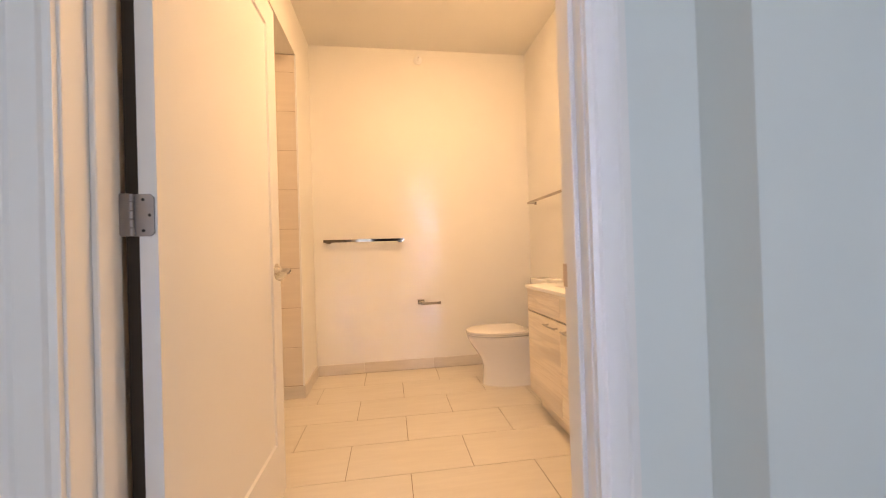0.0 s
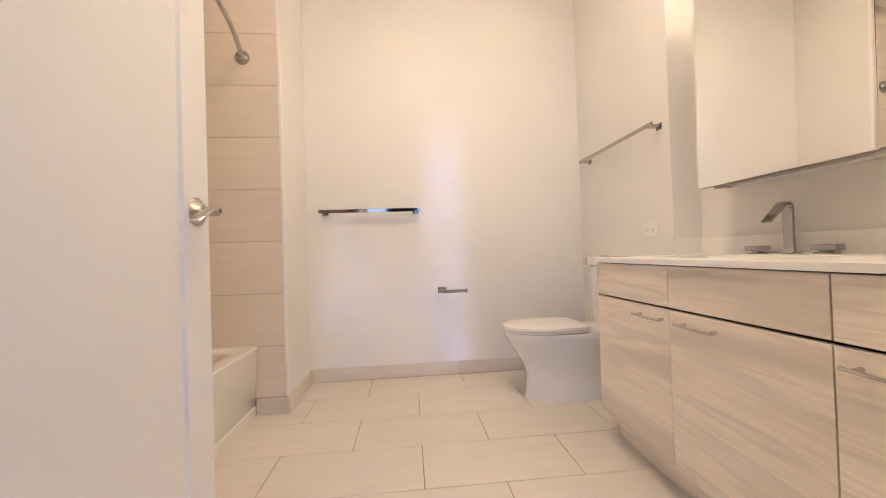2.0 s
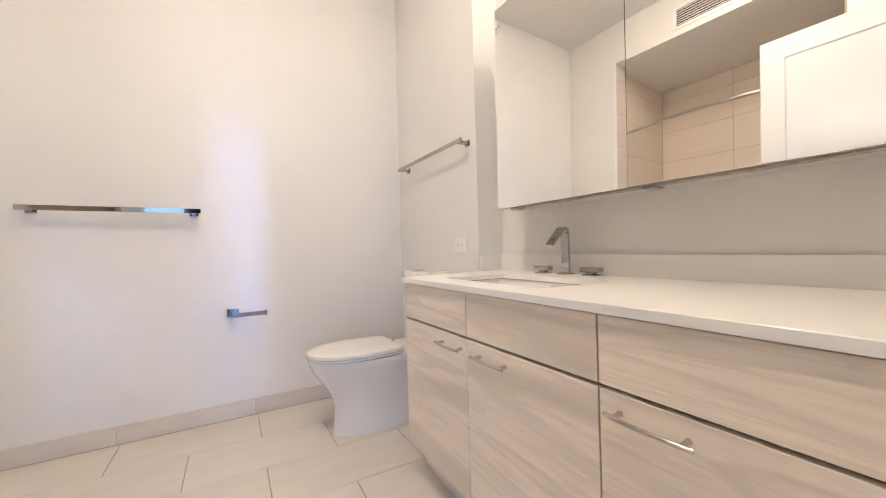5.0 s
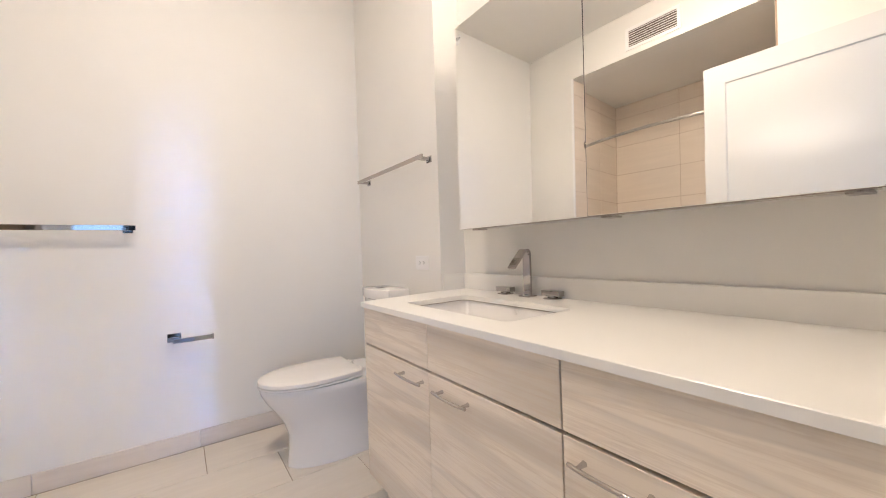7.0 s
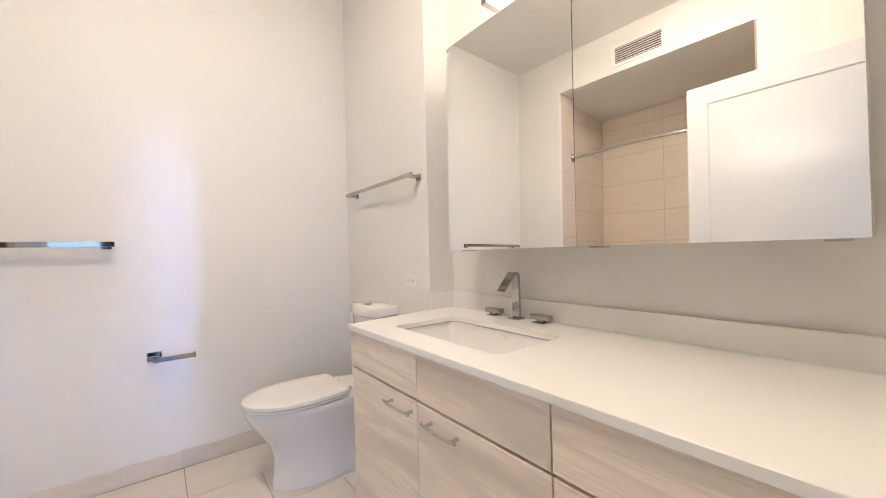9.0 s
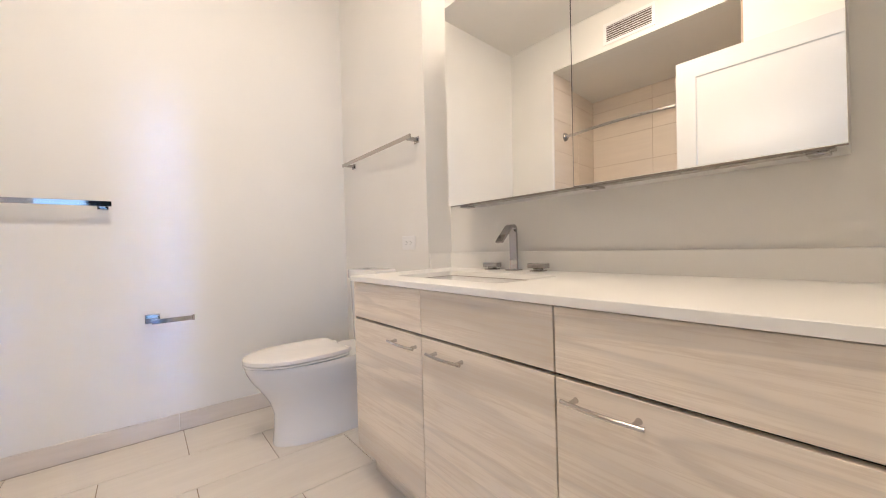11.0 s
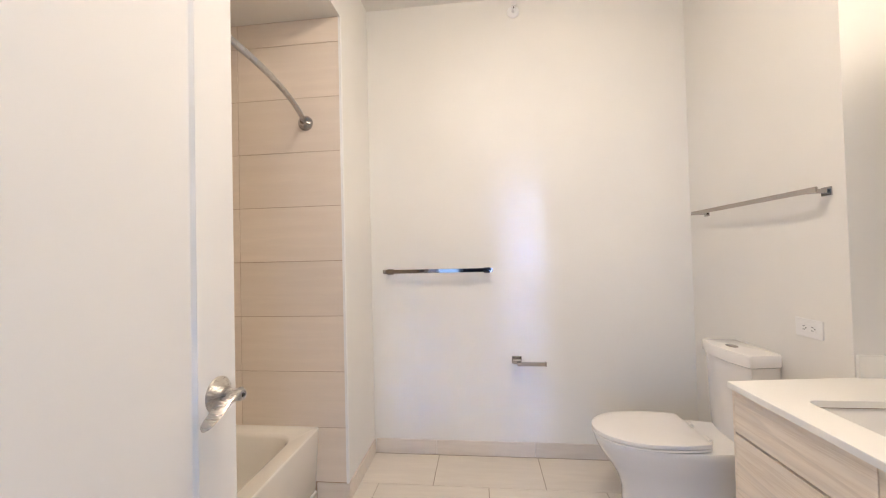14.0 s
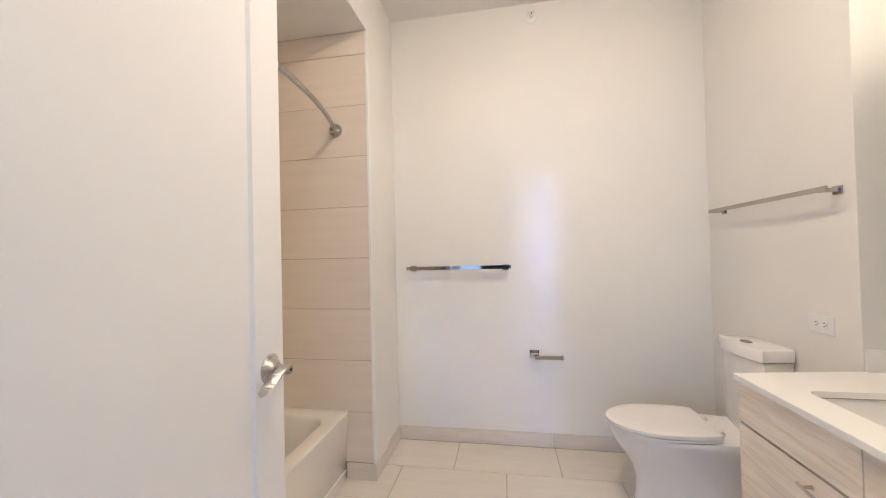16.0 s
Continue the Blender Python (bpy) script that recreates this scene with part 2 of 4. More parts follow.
structure(boxpart("wall_alcove_north", (TUB_X0 - 0.12, X_LEFT - 0.12, Y_TUB + 0.012, Y_TUB + 0.14, 0, Z_CEIL), M_WALL), "wall behind the bath tiling", "wall")
structure(boxpart("wall_alcove_west", (TUB_X0 - 0.13, TUB_X0 - 0.01, TUB_Y0 - 0.13, Y_TUB + 0.012, 0, Z_CEIL), M_WALL), "wall along the bathtub behind the tiling", "wall")
structure(boxpart("wall_west", (TUB_X0 - 0.01, X_LEFT, Y_HALL, TUB_Y0 - 0.012, 0, Z_CEIL), M_WALL), "off-white painted wall behind the open door", "wall")
structure(boxpart("wall_soffit", (X_LEFT - 0.13, X_LEFT, TUB_Y0 - 0.012, Y_TUB + 0.012, Z_SOFFIT, Z_CEIL), M_WALL), "painted header wall above the bath alcove opening", "wall")
structure(boxpart("alcove_ceiling", (TUB_X0 - 0.01, X_LEFT - 0.13, TUB_Y0 - 0.012, Y_TUB + 0.012, Z_SOFFIT, Z_SOFFIT + 0.1), M_CEIL), "lowered painted ceiling above the bathtub", "ceiling")
structure(boxpart("wall_south_left", (X_LEFT, JAMB_L - 0.02, Y_HALL, Y_DOOR, 0, Z_CEIL), M_WALL), "short painted wall at the door hinges", "wall")
structure(boxpart("wall_south_right", (JAMB_R + 0.02, X_BACK, Y_HALL, Y_STRIKE, 0, Z_CEIL), M_WALL), "painted wall between doorway and vanity", "wall")
structure(boxpart("wall_south_head", (JAMB_L - 0.02, JAMB_R + 0.02, Y_HALL, Y_DOOR, DOOR_TOP + 0.02, Z_CEIL), M_WALL), "painted wall above the doorway", "wall")
structure(boxpart("ceiling", (TUB_X0 - 0.13, 3.02, Y_HALL, Y_FAR + 0.12, Z_CEIL, Z_CEIL + 0.12), M_CEIL), "matt off-white painted ceiling", "ceiling")
floor = structure(boxpart("floor", (TUB_X0 - 0.13, 3.02, Y_HALL, Y_FAR + 0.12, -0.12, -0.004), M_GROUT), "floor of large beige porcelain tiles with brown grout", "floor")

# the room outside the door, never seen but for its doorway side
structure(boxpart("floor_hall", (-1.2, 3.6, 0.5, Y_HALL, -0.12, -0.002), M_HALLFLOOR), "dark floor of the room outside the bathroom", "floor")
structure(boxpart("ceiling_hall", (-1.2, 3.6, 0.5, Y_HALL, Z_CEIL, Z_CEIL + 0.12), M_CEIL), "painted ceiling outside the bathroom", "ceiling")
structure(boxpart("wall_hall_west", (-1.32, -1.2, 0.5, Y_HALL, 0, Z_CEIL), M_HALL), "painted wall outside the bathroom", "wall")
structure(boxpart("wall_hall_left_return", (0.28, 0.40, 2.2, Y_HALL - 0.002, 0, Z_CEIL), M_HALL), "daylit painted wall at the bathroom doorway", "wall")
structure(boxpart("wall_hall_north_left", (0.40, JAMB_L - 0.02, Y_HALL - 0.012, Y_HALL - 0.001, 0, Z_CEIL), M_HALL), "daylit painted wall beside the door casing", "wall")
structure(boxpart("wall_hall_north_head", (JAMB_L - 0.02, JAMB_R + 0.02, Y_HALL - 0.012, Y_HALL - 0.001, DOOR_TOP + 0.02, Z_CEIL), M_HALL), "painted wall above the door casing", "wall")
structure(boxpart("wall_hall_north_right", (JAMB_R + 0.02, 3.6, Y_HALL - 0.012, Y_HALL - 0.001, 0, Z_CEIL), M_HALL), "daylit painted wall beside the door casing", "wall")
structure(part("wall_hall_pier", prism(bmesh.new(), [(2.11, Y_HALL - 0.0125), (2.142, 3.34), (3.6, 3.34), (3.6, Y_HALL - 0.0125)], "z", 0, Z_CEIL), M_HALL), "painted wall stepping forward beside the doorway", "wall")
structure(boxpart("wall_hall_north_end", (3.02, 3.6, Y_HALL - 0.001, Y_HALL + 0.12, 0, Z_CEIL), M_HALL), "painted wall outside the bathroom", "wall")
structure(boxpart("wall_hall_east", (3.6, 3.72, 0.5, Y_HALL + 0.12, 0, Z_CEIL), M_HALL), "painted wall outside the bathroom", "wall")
bm = bmesh.new()
for d in ((-1.32, -0.95, 0.5, 0.62, 0, Z_CEIL), (3.35, 3.72, 0.5, 0.62, 0, Z_CEIL), (-0.95, 3.35, 0.5, 0.62, 0, 0.30), (-0.95, 3.35, 0.5, 0.62, 2.55, Z_CEIL)):
    box(bm, *d)
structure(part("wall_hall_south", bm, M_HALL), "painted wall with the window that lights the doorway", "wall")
win = structure(empty_at("window_1", (1.2, 0.56, 0.30)), "tall window letting in blue daylight", "window")


def local(x0, x1, y0, y1, z0, z1, o):
    return (x0 - o[0], x1 - o[0], y0 - o[1], y1 - o[1], z0 - o[2], z1 - o[2])


WO = (1.2, 0.56, 0.30)
bm = bmesh.new()
for d in ((-0.95, -0.89, 0.53, 0.59, 0.30, 2.55), (3.29, 3.35, 0.53, 0.59, 0.30, 2.55), (-0.89, 3.29, 0.53, 0.59, 0.30, 0.36), (-0.89, 3.29, 0.53, 0.59, 2.49, 2.55), (0.05, 0.13, 0.54, 0.58, 0.36, 2.49), (2.27, 2.35, 0.54, 0.58, 0.36, 2.49)):
    box(bm, *local(*d, WO), 0.004)
part("window_frame", bm, M_TRIM, win)
# unseen pleated screens, added so the towel bar mirrors something dark
for ca, folds in ((1.00, 19), (1.84, 18)):
    part("curtain", prism(bmesh.new(), [(ca + 0.035 * k - WO[0], 0.600 + (0.018 if k % 2 else 0.0) - WO[1]) for k in range(folds + 1)] + [(ca + 0.035 * folds + 0.002 - WO[0], 0.594 - WO[1]), (ca - WO[0], 0.594 - WO[1])], "z", 0.48, 2.24), M_DARK_SCREEN, win, "added dark pleated screen that darkens the towel bar's reflection")
glass = bpy.data.materials.new("window_glass")
glass.use_nodes = True
gb = glass.node_tree.nodes["Principled BSDF"]
gb.inputs["Transmission Weight"].default_value, gb.inputs["Roughness"].default_value, gb.inputs["IOR"].default_value = 1.0, 0.0, 1.45
pane = boxpart("pane", local(-0.89, 3.29, 0.557, 0.5635, 0.36, 2.49, WO), glass, win)
pane.visible_shadow = False
structure(boxpart("ground", (-60, 60, -60, 60, -3.2, -3.0), paint("ground_far", (0.12, 0.13, 0.09), 0.9)), "ground outside the building", "ground")


# ---- tiles helpers ----
def tile_mesh(w, h, t, axis, bevel=0.0012):
    """One tile with eased edges, its corner at the origin; axis: the direction of its thickness."""
    if axis == "z":
        bm = box(bmesh.new(), 0, w, 0, h, -t, 0)
    elif axis == "y":
        bm = box(bmesh.new(), 0, w, 0, t, 0, h)
    else:
        bm = box(bmesh.new(), -t, 0, 0, w, 0, h)
    bmesh.ops.bevel(bm, geom=list(bm.edges), offset=bevel, segments=1, affect="EDGES")
    bmesh.ops.recalc_face_normals(bm, faces=bm.faces)
    me = bpy.data.meshes.new("tile")
    bm.to_mesh(me)
    bm.free()
    return me


TILE_CACHE = {}


def lay(name, w, h, t, axis, at, material, parent):
    key = (round(w, 4), round(h, 4), axis, t, material.name)
    if key not in TILE_CACHE:
        me = tile_mesh(w, h, t, axis)
        me.materials.append(material)
        TILE_CACHE[key] = me
    ob = new(name, TILE_CACHE[key])
    ob.location = at
    ob.parent = parent
    return ob


# ---- door frame ----
def door_frame():
    fr = structure(empty_at("door_1", (JAMB_L, Y_HALL, 0)), "white painted door frame with stepped casing", "door frame")
    o = (JAMB_L, Y_HALL, 0)
    y0, y1 = Y_HALL - 0.012, Y_DOOR
    bm = bmesh.new()
    box(bm, *local(JAMB_L - 0.02, JAMB_L, y0, y1, 0, DOOR_TOP + 0.02, o), 0.0015)
    part("jamb", bm, M_TRIM, fr)
    part("jamb", box(bmesh.new(), *local(JAMB_R, JAMB_R + 0.02, y0, Y_STRIKE, 0, DOOR_TOP + 0.02, o), 0.0015), M_TRIM, fr)
    part("head_jamb", box(bmesh.new(), *local(JAMB_L, JAMB_R, y0, y1, DOOR_TOP, DOOR_TOP + 0.02, o), 0.0015), M_TRIM, fr)
    part("door_stop", box(bmesh.new(), *local(JAMB_L, JAMB_L + 0.012, 3.494, 3.532, 0, DOOR_TOP, o), 0.002), M_TRIM, fr)
    part("door_stop", box(bmesh.new(), *local(JAMB_R - 0.012, JAMB_R, 3.468, 3.512, 0, DOOR_TOP, o), 0.002), M_TRIM, fr)
    part("door_stop", box(bmesh.new(), *local(JAMB_L + 0.012, JAMB_R - 0.012, 3.494, 3.532, DOOR_TOP - 0.012, DOOR_TOP, o), 0.002), M_TRIM, fr)

    # added strip: its dark colour replaces the shade between jamb and leaf
    part("hinge_shade_strip", box(bmesh.new(), *local(JAMB_L, JAMB_L + 0.0285, 3.585, 3.595, 0.01, DOOR_TOP - 0.013, o), 0.002), M_HINGE_SHADE, fr, "added dark brown strip standing in for shade behind the hinges")

    def profile(sign, x):
        # stepped casing: distance from the opening, thickness
        pts = [(0.0, 0.0), (0.0, 0.011), (0.012, 0.013), (0.018, 0.018), (0.060, 0.018), (0.066, 0.022), (0.083, 0.022), (0.083, 0.0)]
        return [(x + sign * a, y0 - b) for a, b in pts]

    for sign, x in ((-1, JAMB_L - 0.005), (1, JAMB_R + 0.005)):
        bm = bmesh.new()
        prism(bm, [(a - o[0], b - o[1]) for a, b in profile(sign, x)], "z", 0, DOOR_TOP + 0.09, 0.0)
        part("casing", bm, M_TRIM, fr)
    bm = bmesh.new()
    pts = [(0.0, 0.0), (0.0, 0.011), (0.012, 0.013), (0.018, 0.018), (0.060, 0.018), (0.066, 0.022), (0.083, 0.022), (0.083, 0.0)]
    prism(bm, [(y0 - b - o[1], DOOR_TOP + 0.005 + a) for a, b in pts], "x", -0.005, JAMB_R - JAMB_L + 0.005)
    part("casing", bm, M_TRIM, fr)
    # inner flat casing on the bathroom side, strike side and head
    part("inner_casing", box(bmesh.new(), *local(JAMB_R + 0.020, JAMB_R + 0.075, Y_STRIKE, Y_STRIKE + 0.012, 0, DOOR_TOP + 0.07, o), 0.002), M_TRIM, fr)
    part("inner_casing", box(bmesh.new(), *local(JAMB_L - 0.004, JAMB_R + 0.011, Y_DOOR, Y_DOOR + 0.012, DOOR_TOP + 0.004, DOOR_TOP + 0.07, o), 0.002), M_TRIM, fr)
    # strike plate with a dark latch hole
    bm = box(bmesh.new(), *local(JAMB_R - 0.002, JAMB_R + 0.001, Y_STRIKE - 0.0395, Y_STRIKE + 0.002, 0.953, 1.008, o), 0.0008)
    part("strike_plate", bm, M_STRIKE, fr, "worn steel strike plate")
    part("latch_hole", box(bmesh.new(), *local(JAMB_R - 0.0026, JAMB_R - 0.001, Y_STRIKE - 0.0385, Y_STRIKE - 0.022, 0.968, 0.996, o)), M_BLACK, fr)
    for z in (0.9605, 1.002):
        part("screw", disc(bmesh.new(), (JAMB_R - 0.002 - o[0], Y_STRIKE - 0.030 - o[1], z), (-1, 0, 0), [(0, 0.0035), (0.001, 0.003)], 10), M_HINGE, fr)


door_frame()


# ---- the open door ----
def door_leaf():
    HX, HY = 0.898, 3.580
    W, T = 0.885, 0.036
    d = thing("panel_door", "white semi-gloss single-panel door standing open with satin nickel lever", "door", (HX, HY, 0.008))
    d.rotation_euler = (0, 0, radians(DOOR_TURN))
    # in its own frame the leaf runs along +y, its bathroom face at x = T
    z1 = DOOR_TOP - 0.012
    stile, zr0, zr1 = 0.109, 0.24, 2.035
    bm = bmesh.new()
    box(bm, 0, T, 0, W, 0, z1)
    face = [f for f in bm.faces if f.normal.x > 0.5 or all(abs(v.co.x - T) < 1e-6 for v in f.verts)][0]
    bm.faces.remove(face)
    # face with a moulded panel: outer ring, ogee slope, recessed field
    outer = [(T, 0, 0), (T, W, 0), (T, W, z1), (T, 0, z1)]

    def ring(inset, depth):
        return [(T - depth, stile + inset, zr0 + inset), (T - depth, W - stile - inset, zr0 + inset), (T - depth, W - stile - inset, zr1 - inset), (T - depth, stile + inset, zr1 - inset)]
    rings = [outer, ring(0, 0), ring(0.0008, 0.0012), ring(0.0065, 0.0070), ring(0.0080, 0.0075), ring(0.0090, 0.0075)]
    loft(bm, rings, False, True)
    bmesh.ops.remove_doubles(bm, verts=bm.verts, dist=1e-5)
    leaf = part("leaf", bm, M_DOOR, d)
    # lever set
    hy, hz = 0.830, 0.974
    part("rose", disc(bmesh.new(), (T, hy, hz), (1, 0, 0), [(0, 0.037), (0.003, 0.0368), (0.006, 0.034), (0.013, 0.024), (0.019, 0.0175), (0.0195, 0.001)], 36), M_NICKEL, d, "round satin nickel rose", 30)
    part("spindle", disc(bmesh.new(), (T + 0.010, hy, hz), (1, 0, 0), [(0.0100, 0.0125), (0.0125, 0.0125), (0.0128, 0.0105), (0.0150, 0.0105), (0.0153, 0.0125), (0.040, 0.012), (0.046, 0.011), (0.0465, 0.009), (0.0440, 0.008), (0.0439, 0.001)], 24), M_NICKEL, d, "", 30)
    rings = []
    for dy, dz, wz, tx, cx in ((0.012, 0.0, 0.009, 0.008, 0.045), (0.006, 0.001, 0.0118, 0.0115, 0.045), (-0.012, 0.002, 0.0110, 0.0125, 0.043), (-0.030, -0.003, 0.0085, 0.0140, 0.041), (-0.050, -0.013, 0.0065, 0.0155, 0.039), (-0.068, -0.024, 0.0055, 0.0150, 0.037), (-0.080, -0.031, 0.0050, 0.0115, 0.036), (-0.085, -0.034, 0.0035, 0.0060, 0.036)):
        rings.append([(T + cx + tx * math.cos(a), hy + dy + 0.35 * wz * math.sin(a), hz + dz + wz * math.sin(a)) for a in (2 * math.pi * j / 20 for j in range(20))])
    part("lever", loft(bmesh.new(), rings), M_NICKEL, d, "satin nickel lever pointing to the hinges", 40)
    part("keyhole", disc(bmesh.new(), (T + 0.0540, hy, hz), (1, 0, 0), [(0, 0.0045), (0.0035, 0.004)], 12), M_BLACK, d)
    part("latch_plate", box(bmesh.new(), 0.006, T - 0.006, W - 0.0005, W + 0.0015, hz - 0.028, hz + 0.028, 0.0005), M_NICKEL, d)
    # hinges: a leaf on the door's edge, a leaf on the jamb, and the knuckles between
    for z in (0.27, 1.135, 1.95):
        hinge = empty_at("hinge", (0, 0, z))
        hinge.parent = d
        hinge["label"] = "grey steel butt hinge with rounded corners"
        hh = 0.045
        bm = bmesh.new()
        pts = [(-0.010, -hh), (T - 0.012, -hh), (T - 0.005, -hh + 0.007), (T - 0.005, hh - 0.007), (T - 0.012, hh), (-0.010, hh)]
        prism(bm, pts, "y", -0.0035, -0.0008)
        part("door_plate", bm, M_HINGE, hinge)
        bm = bmesh.new()
        prism(bm, [(-0.033, -hh + 0.006), (-0.027, -hh), (-0.012, -hh), (-0.012, hh), (-0.027, hh), (-0.033, hh - 0.006)], "y", -0.012, -0.0095)
        part("jamb_plate", bm, M_HINGE, hinge)
        bm = bmesh.new()
        for k in range(5):
            a = -hh + k * 2 * hh / 5
            disc(bm, (-0.011, -0.006, a + 0.0006), (0, 0, 1), [(0, 0.0055), (0.0008, 0.0062), (2 * hh / 5 - 0.002, 0.0062), (2 * hh / 5 - 0.0012, 0.0055)], 16)
        part("knuckle", bm, M_HINGE, hinge, "", 40)
        bm = bmesh.new()
        for x, zz in ((0.006, -0.033), (0.018, 0.0), (0.006, 0.033)):
            disc(bm, (x + 0.004, -0.0035, zz), (0, -1, 0), [(0, 0.0035), (0.0008, 0.003)], 10)
        part("screws", bm, M_BLACK, hinge)
    return d


door_leaf()


# ---- vanity ----
CF = 2.308            # cabinet front
CTOP, CT = 0.814, 0.020


def bar_handle(parent, y0, y1, z, o):
    """A bowed wire pull on two posts, in front of a door panel."""
    x = CF - 0.001
    h = empty_at("handle", (x - o[0], (y0 + y1) / 2 - o[1], z - o[2]))
    h.parent = parent
    h["label"] = "slim bowed satin nickel pull"
    L = (y1 - y0) / 2
    pts = []
    for k in range(17):
        s = -1 + 2 * k / 16
        pts.append((-0.024 - 0.006 * (1 - s * s), s * L, 0))
    part("bar", tube(bmesh.new(), pts, 0.0044, 10), M_PULL, h, "", 50)
    for s in (-0.76, 0.76):
        part("post", disc(bmesh.new(), (0, s * L, 0), (-1, 0, 0), [(0, 0.0062), (0.004, 0.0052), (0.018, 0.0040), (0.025, 0.0038)], 12), M_PULL, h, "", 50)


def cabinet(name, y0, y1, handle, label, g0=0.0012, g1=0.0012):
    o = (CF, y0, 0)
    c = thing(name, label, "cabinet", o, "vanity base cabinets")
    x0, x1 = CF + 0.019, X_BACK - 0.004
    # the rail behind the fronts is black in place of shade in the cracks
    for nm, d in (("side_panel", (x0, x1, y0 + 0.001, y0 + 0.017, 0.1455, 0.64)), ("side_panel", (x0, x1, y1 - 0.017, y1 - 0.001, 0.1455, 0.64)), ("bottom_panel", (x0, x1, y0 + 0.001, y1 - 0.001, 0.129, 0.145)), ("back_panel", (x1 - 0.012, x1, y0 + 0.017, y1 - 0.017, 0.1455, 0.64)), ("front_rail", (x0 + 0.008, x0 + 0.020, y0 + 0.001, y1 - 0.001, 0.6405, 0.7935))):
        part(nm, box(bmesh.new(), *local(*d, o)), M_BLACK if nm == "front_rail" else M_WOOD if nm == "bottom_panel" else M_CARCASS_SHADE, c)
    part("toe_kick", box(bmesh.new(), *local(2.384, 2.398, y0 + 0.001, y1 - 0.001, 0.0, 0.1285, o)), M_WOOD, c, "recessed laminate toe kick")
    part("drawer_front", box(bmesh.new(), *local(CF, CF + 0.018, y0 + g0, y1 - g1, 0.653, 0.7895, o), 0.0008), M_WOOD, c, "bleached wood-grain drawer front")
    dr = part("door", box(bmesh.new(), *local(CF, CF + 0.018, y0 + g0, y1 - g1, 0.131, 0.6445, o), 0.0008), M_WOOD, c, "bleached wood-grain slab door")
    bar_handle(dr, *handle, 0.609, o)
    return c


cabinet("base_cabinet", 4.572, 5.0175, (4.583, 4.734), "light ash-look laminate base cabinet beside the toilet with a slim pull")
cabinet("base_cabinet", 4.101, 4.572, (4.369, 4.517), "light ash-look laminate base cabinet under the sink with a slim pull", g0=0.0019)
cabinet("base_cabinet", 3.657, 4.101, (3.917, 4.073), "light ash-look laminate base cabinet near the doorway with a slim pull", g1=0.0019)
tagged(part("end_panel", prism(bmesh.new(), [(CF + 0.001, 0.131), (2.384, 0.131), (2.384, 0.0), (X_BACK - 0.004, 0.0), (X_BACK - 0.004, 0.7920), (CF + 0.001, 0.7920)], "y", 5.018, 5.027), M_WOOD), "thin light wood-grain end panel of the vanity", "cabinet panel")
tagged(boxpart("filler_strip", (CF + 0.001, CF + 0.02, 3.5895, 3.6570, 0.10, 0.7920), M_WOOD), "narrow wood-grain filler between vanity and wall", "filler")

SX0, SX1, SY0, SY1 = 2.406, 2.700, 4.335, 4.870


def countertop():
    top = thing("countertop", "white quartz vanity top with square edges and an undermount sink cut-out", "countertop", (2.6, 4.3, CTOP - CT))
    o = (2.6, 4.3, CTOP - CT)
    hole = rounded_rect(SX0, SX1, SY0, SY1, 0.03, 5)
    n = len(hole)
    X0, X1, Y0, Y1 = 2.295, X_BACK - 0.003, Y_DOOR + 0.016, 5.084
    cx, cy = (SX0 + SX1) / 2, (SY0 + SY1) / 2

    def outer(p):
        # project each point of the hole out to the slab's rim
        dx, dy = p[0] - cx, p[1] - cy
        k = min((X1 - cx) / dx if dx > 0 else (X0 - cx) / dx if dx < 0 else 1e9, (Y1 - cy) / dy if dy > 0 else (Y0 - cy) / dy if dy < 0 else 1e9)
        return (cx + dx * k, cy + dy * k)
    rim = [outer(p) for p in hole]
    # snap the nearest rim point to each true corner
    for c in ((X0, Y0), (X0, 5.027), (X1, Y0), (X1, Y1)):
        j = min(range(n), key=lambda k: (rim[k][0] - c[0]) ** 2 + (rim[k][1] - c[1]) ** 2)
        rim[j] = c
    def left_edge(x):
        return 5.027 + (5.084 - 5.027) * min(1.0, (x - X0) / (X_RIGHT - X0 - 0.004))
    rim = [(a, min(b, left_edge(a))) for a, b in rim]
    e = 0.0015

    def z(pts, zz, grow=0.0):
        out = []
        for a, b in pts:
            out.append((a + grow * (1 if a > cx else -1) * (1 if abs(a - X0) < 1e-6 or abs(a - X1) < 1e-6 else 0) - o[0], b + grow * (1 if b > cy else -1) * (1 if abs(b - Y0) < 1e-6 or abs(b - Y1) < 1e-6 else 0) - o[1], zz - o[2]))
        return out
    rings = [z(hole, CTOP - CT), z(hole, CTOP - e), z([(cx + (a - cx) * 1.004, cy + (b - cy) * 1.004) for a, b in hole], CTOP), z(rim, CTOP, -e), z(rim, CTOP - e), z(rim, CTOP - CT), z(hole, CTOP - CT)]
    bm = loft(bmesh.new(), rings, False, False)
    bmesh.ops.remove_doubles(bm, verts=bm.verts, dist=1e-6)
    part("slab", bm, M_QUARTZ, top)
    part("backsplash", box(bmesh.new(), *local(X1 - 0.018, X1, Y0, Y_RECESS - 0.002, CTOP - 0.004, 0.890, o), 0.0012), M_QUARTZ, top, "low white quartz backsplash")
    part("side_splash", box(bmesh.new(), *local(X_RIGHT + 0.002, X1 - 0.0185, Y_RECESS - 0.015, Y_RECESS - 0.0025, CTOP - 0.004, 0.890, o), 0.0012), M_QUARTZ, top, "white quartz side splash")


countertop()


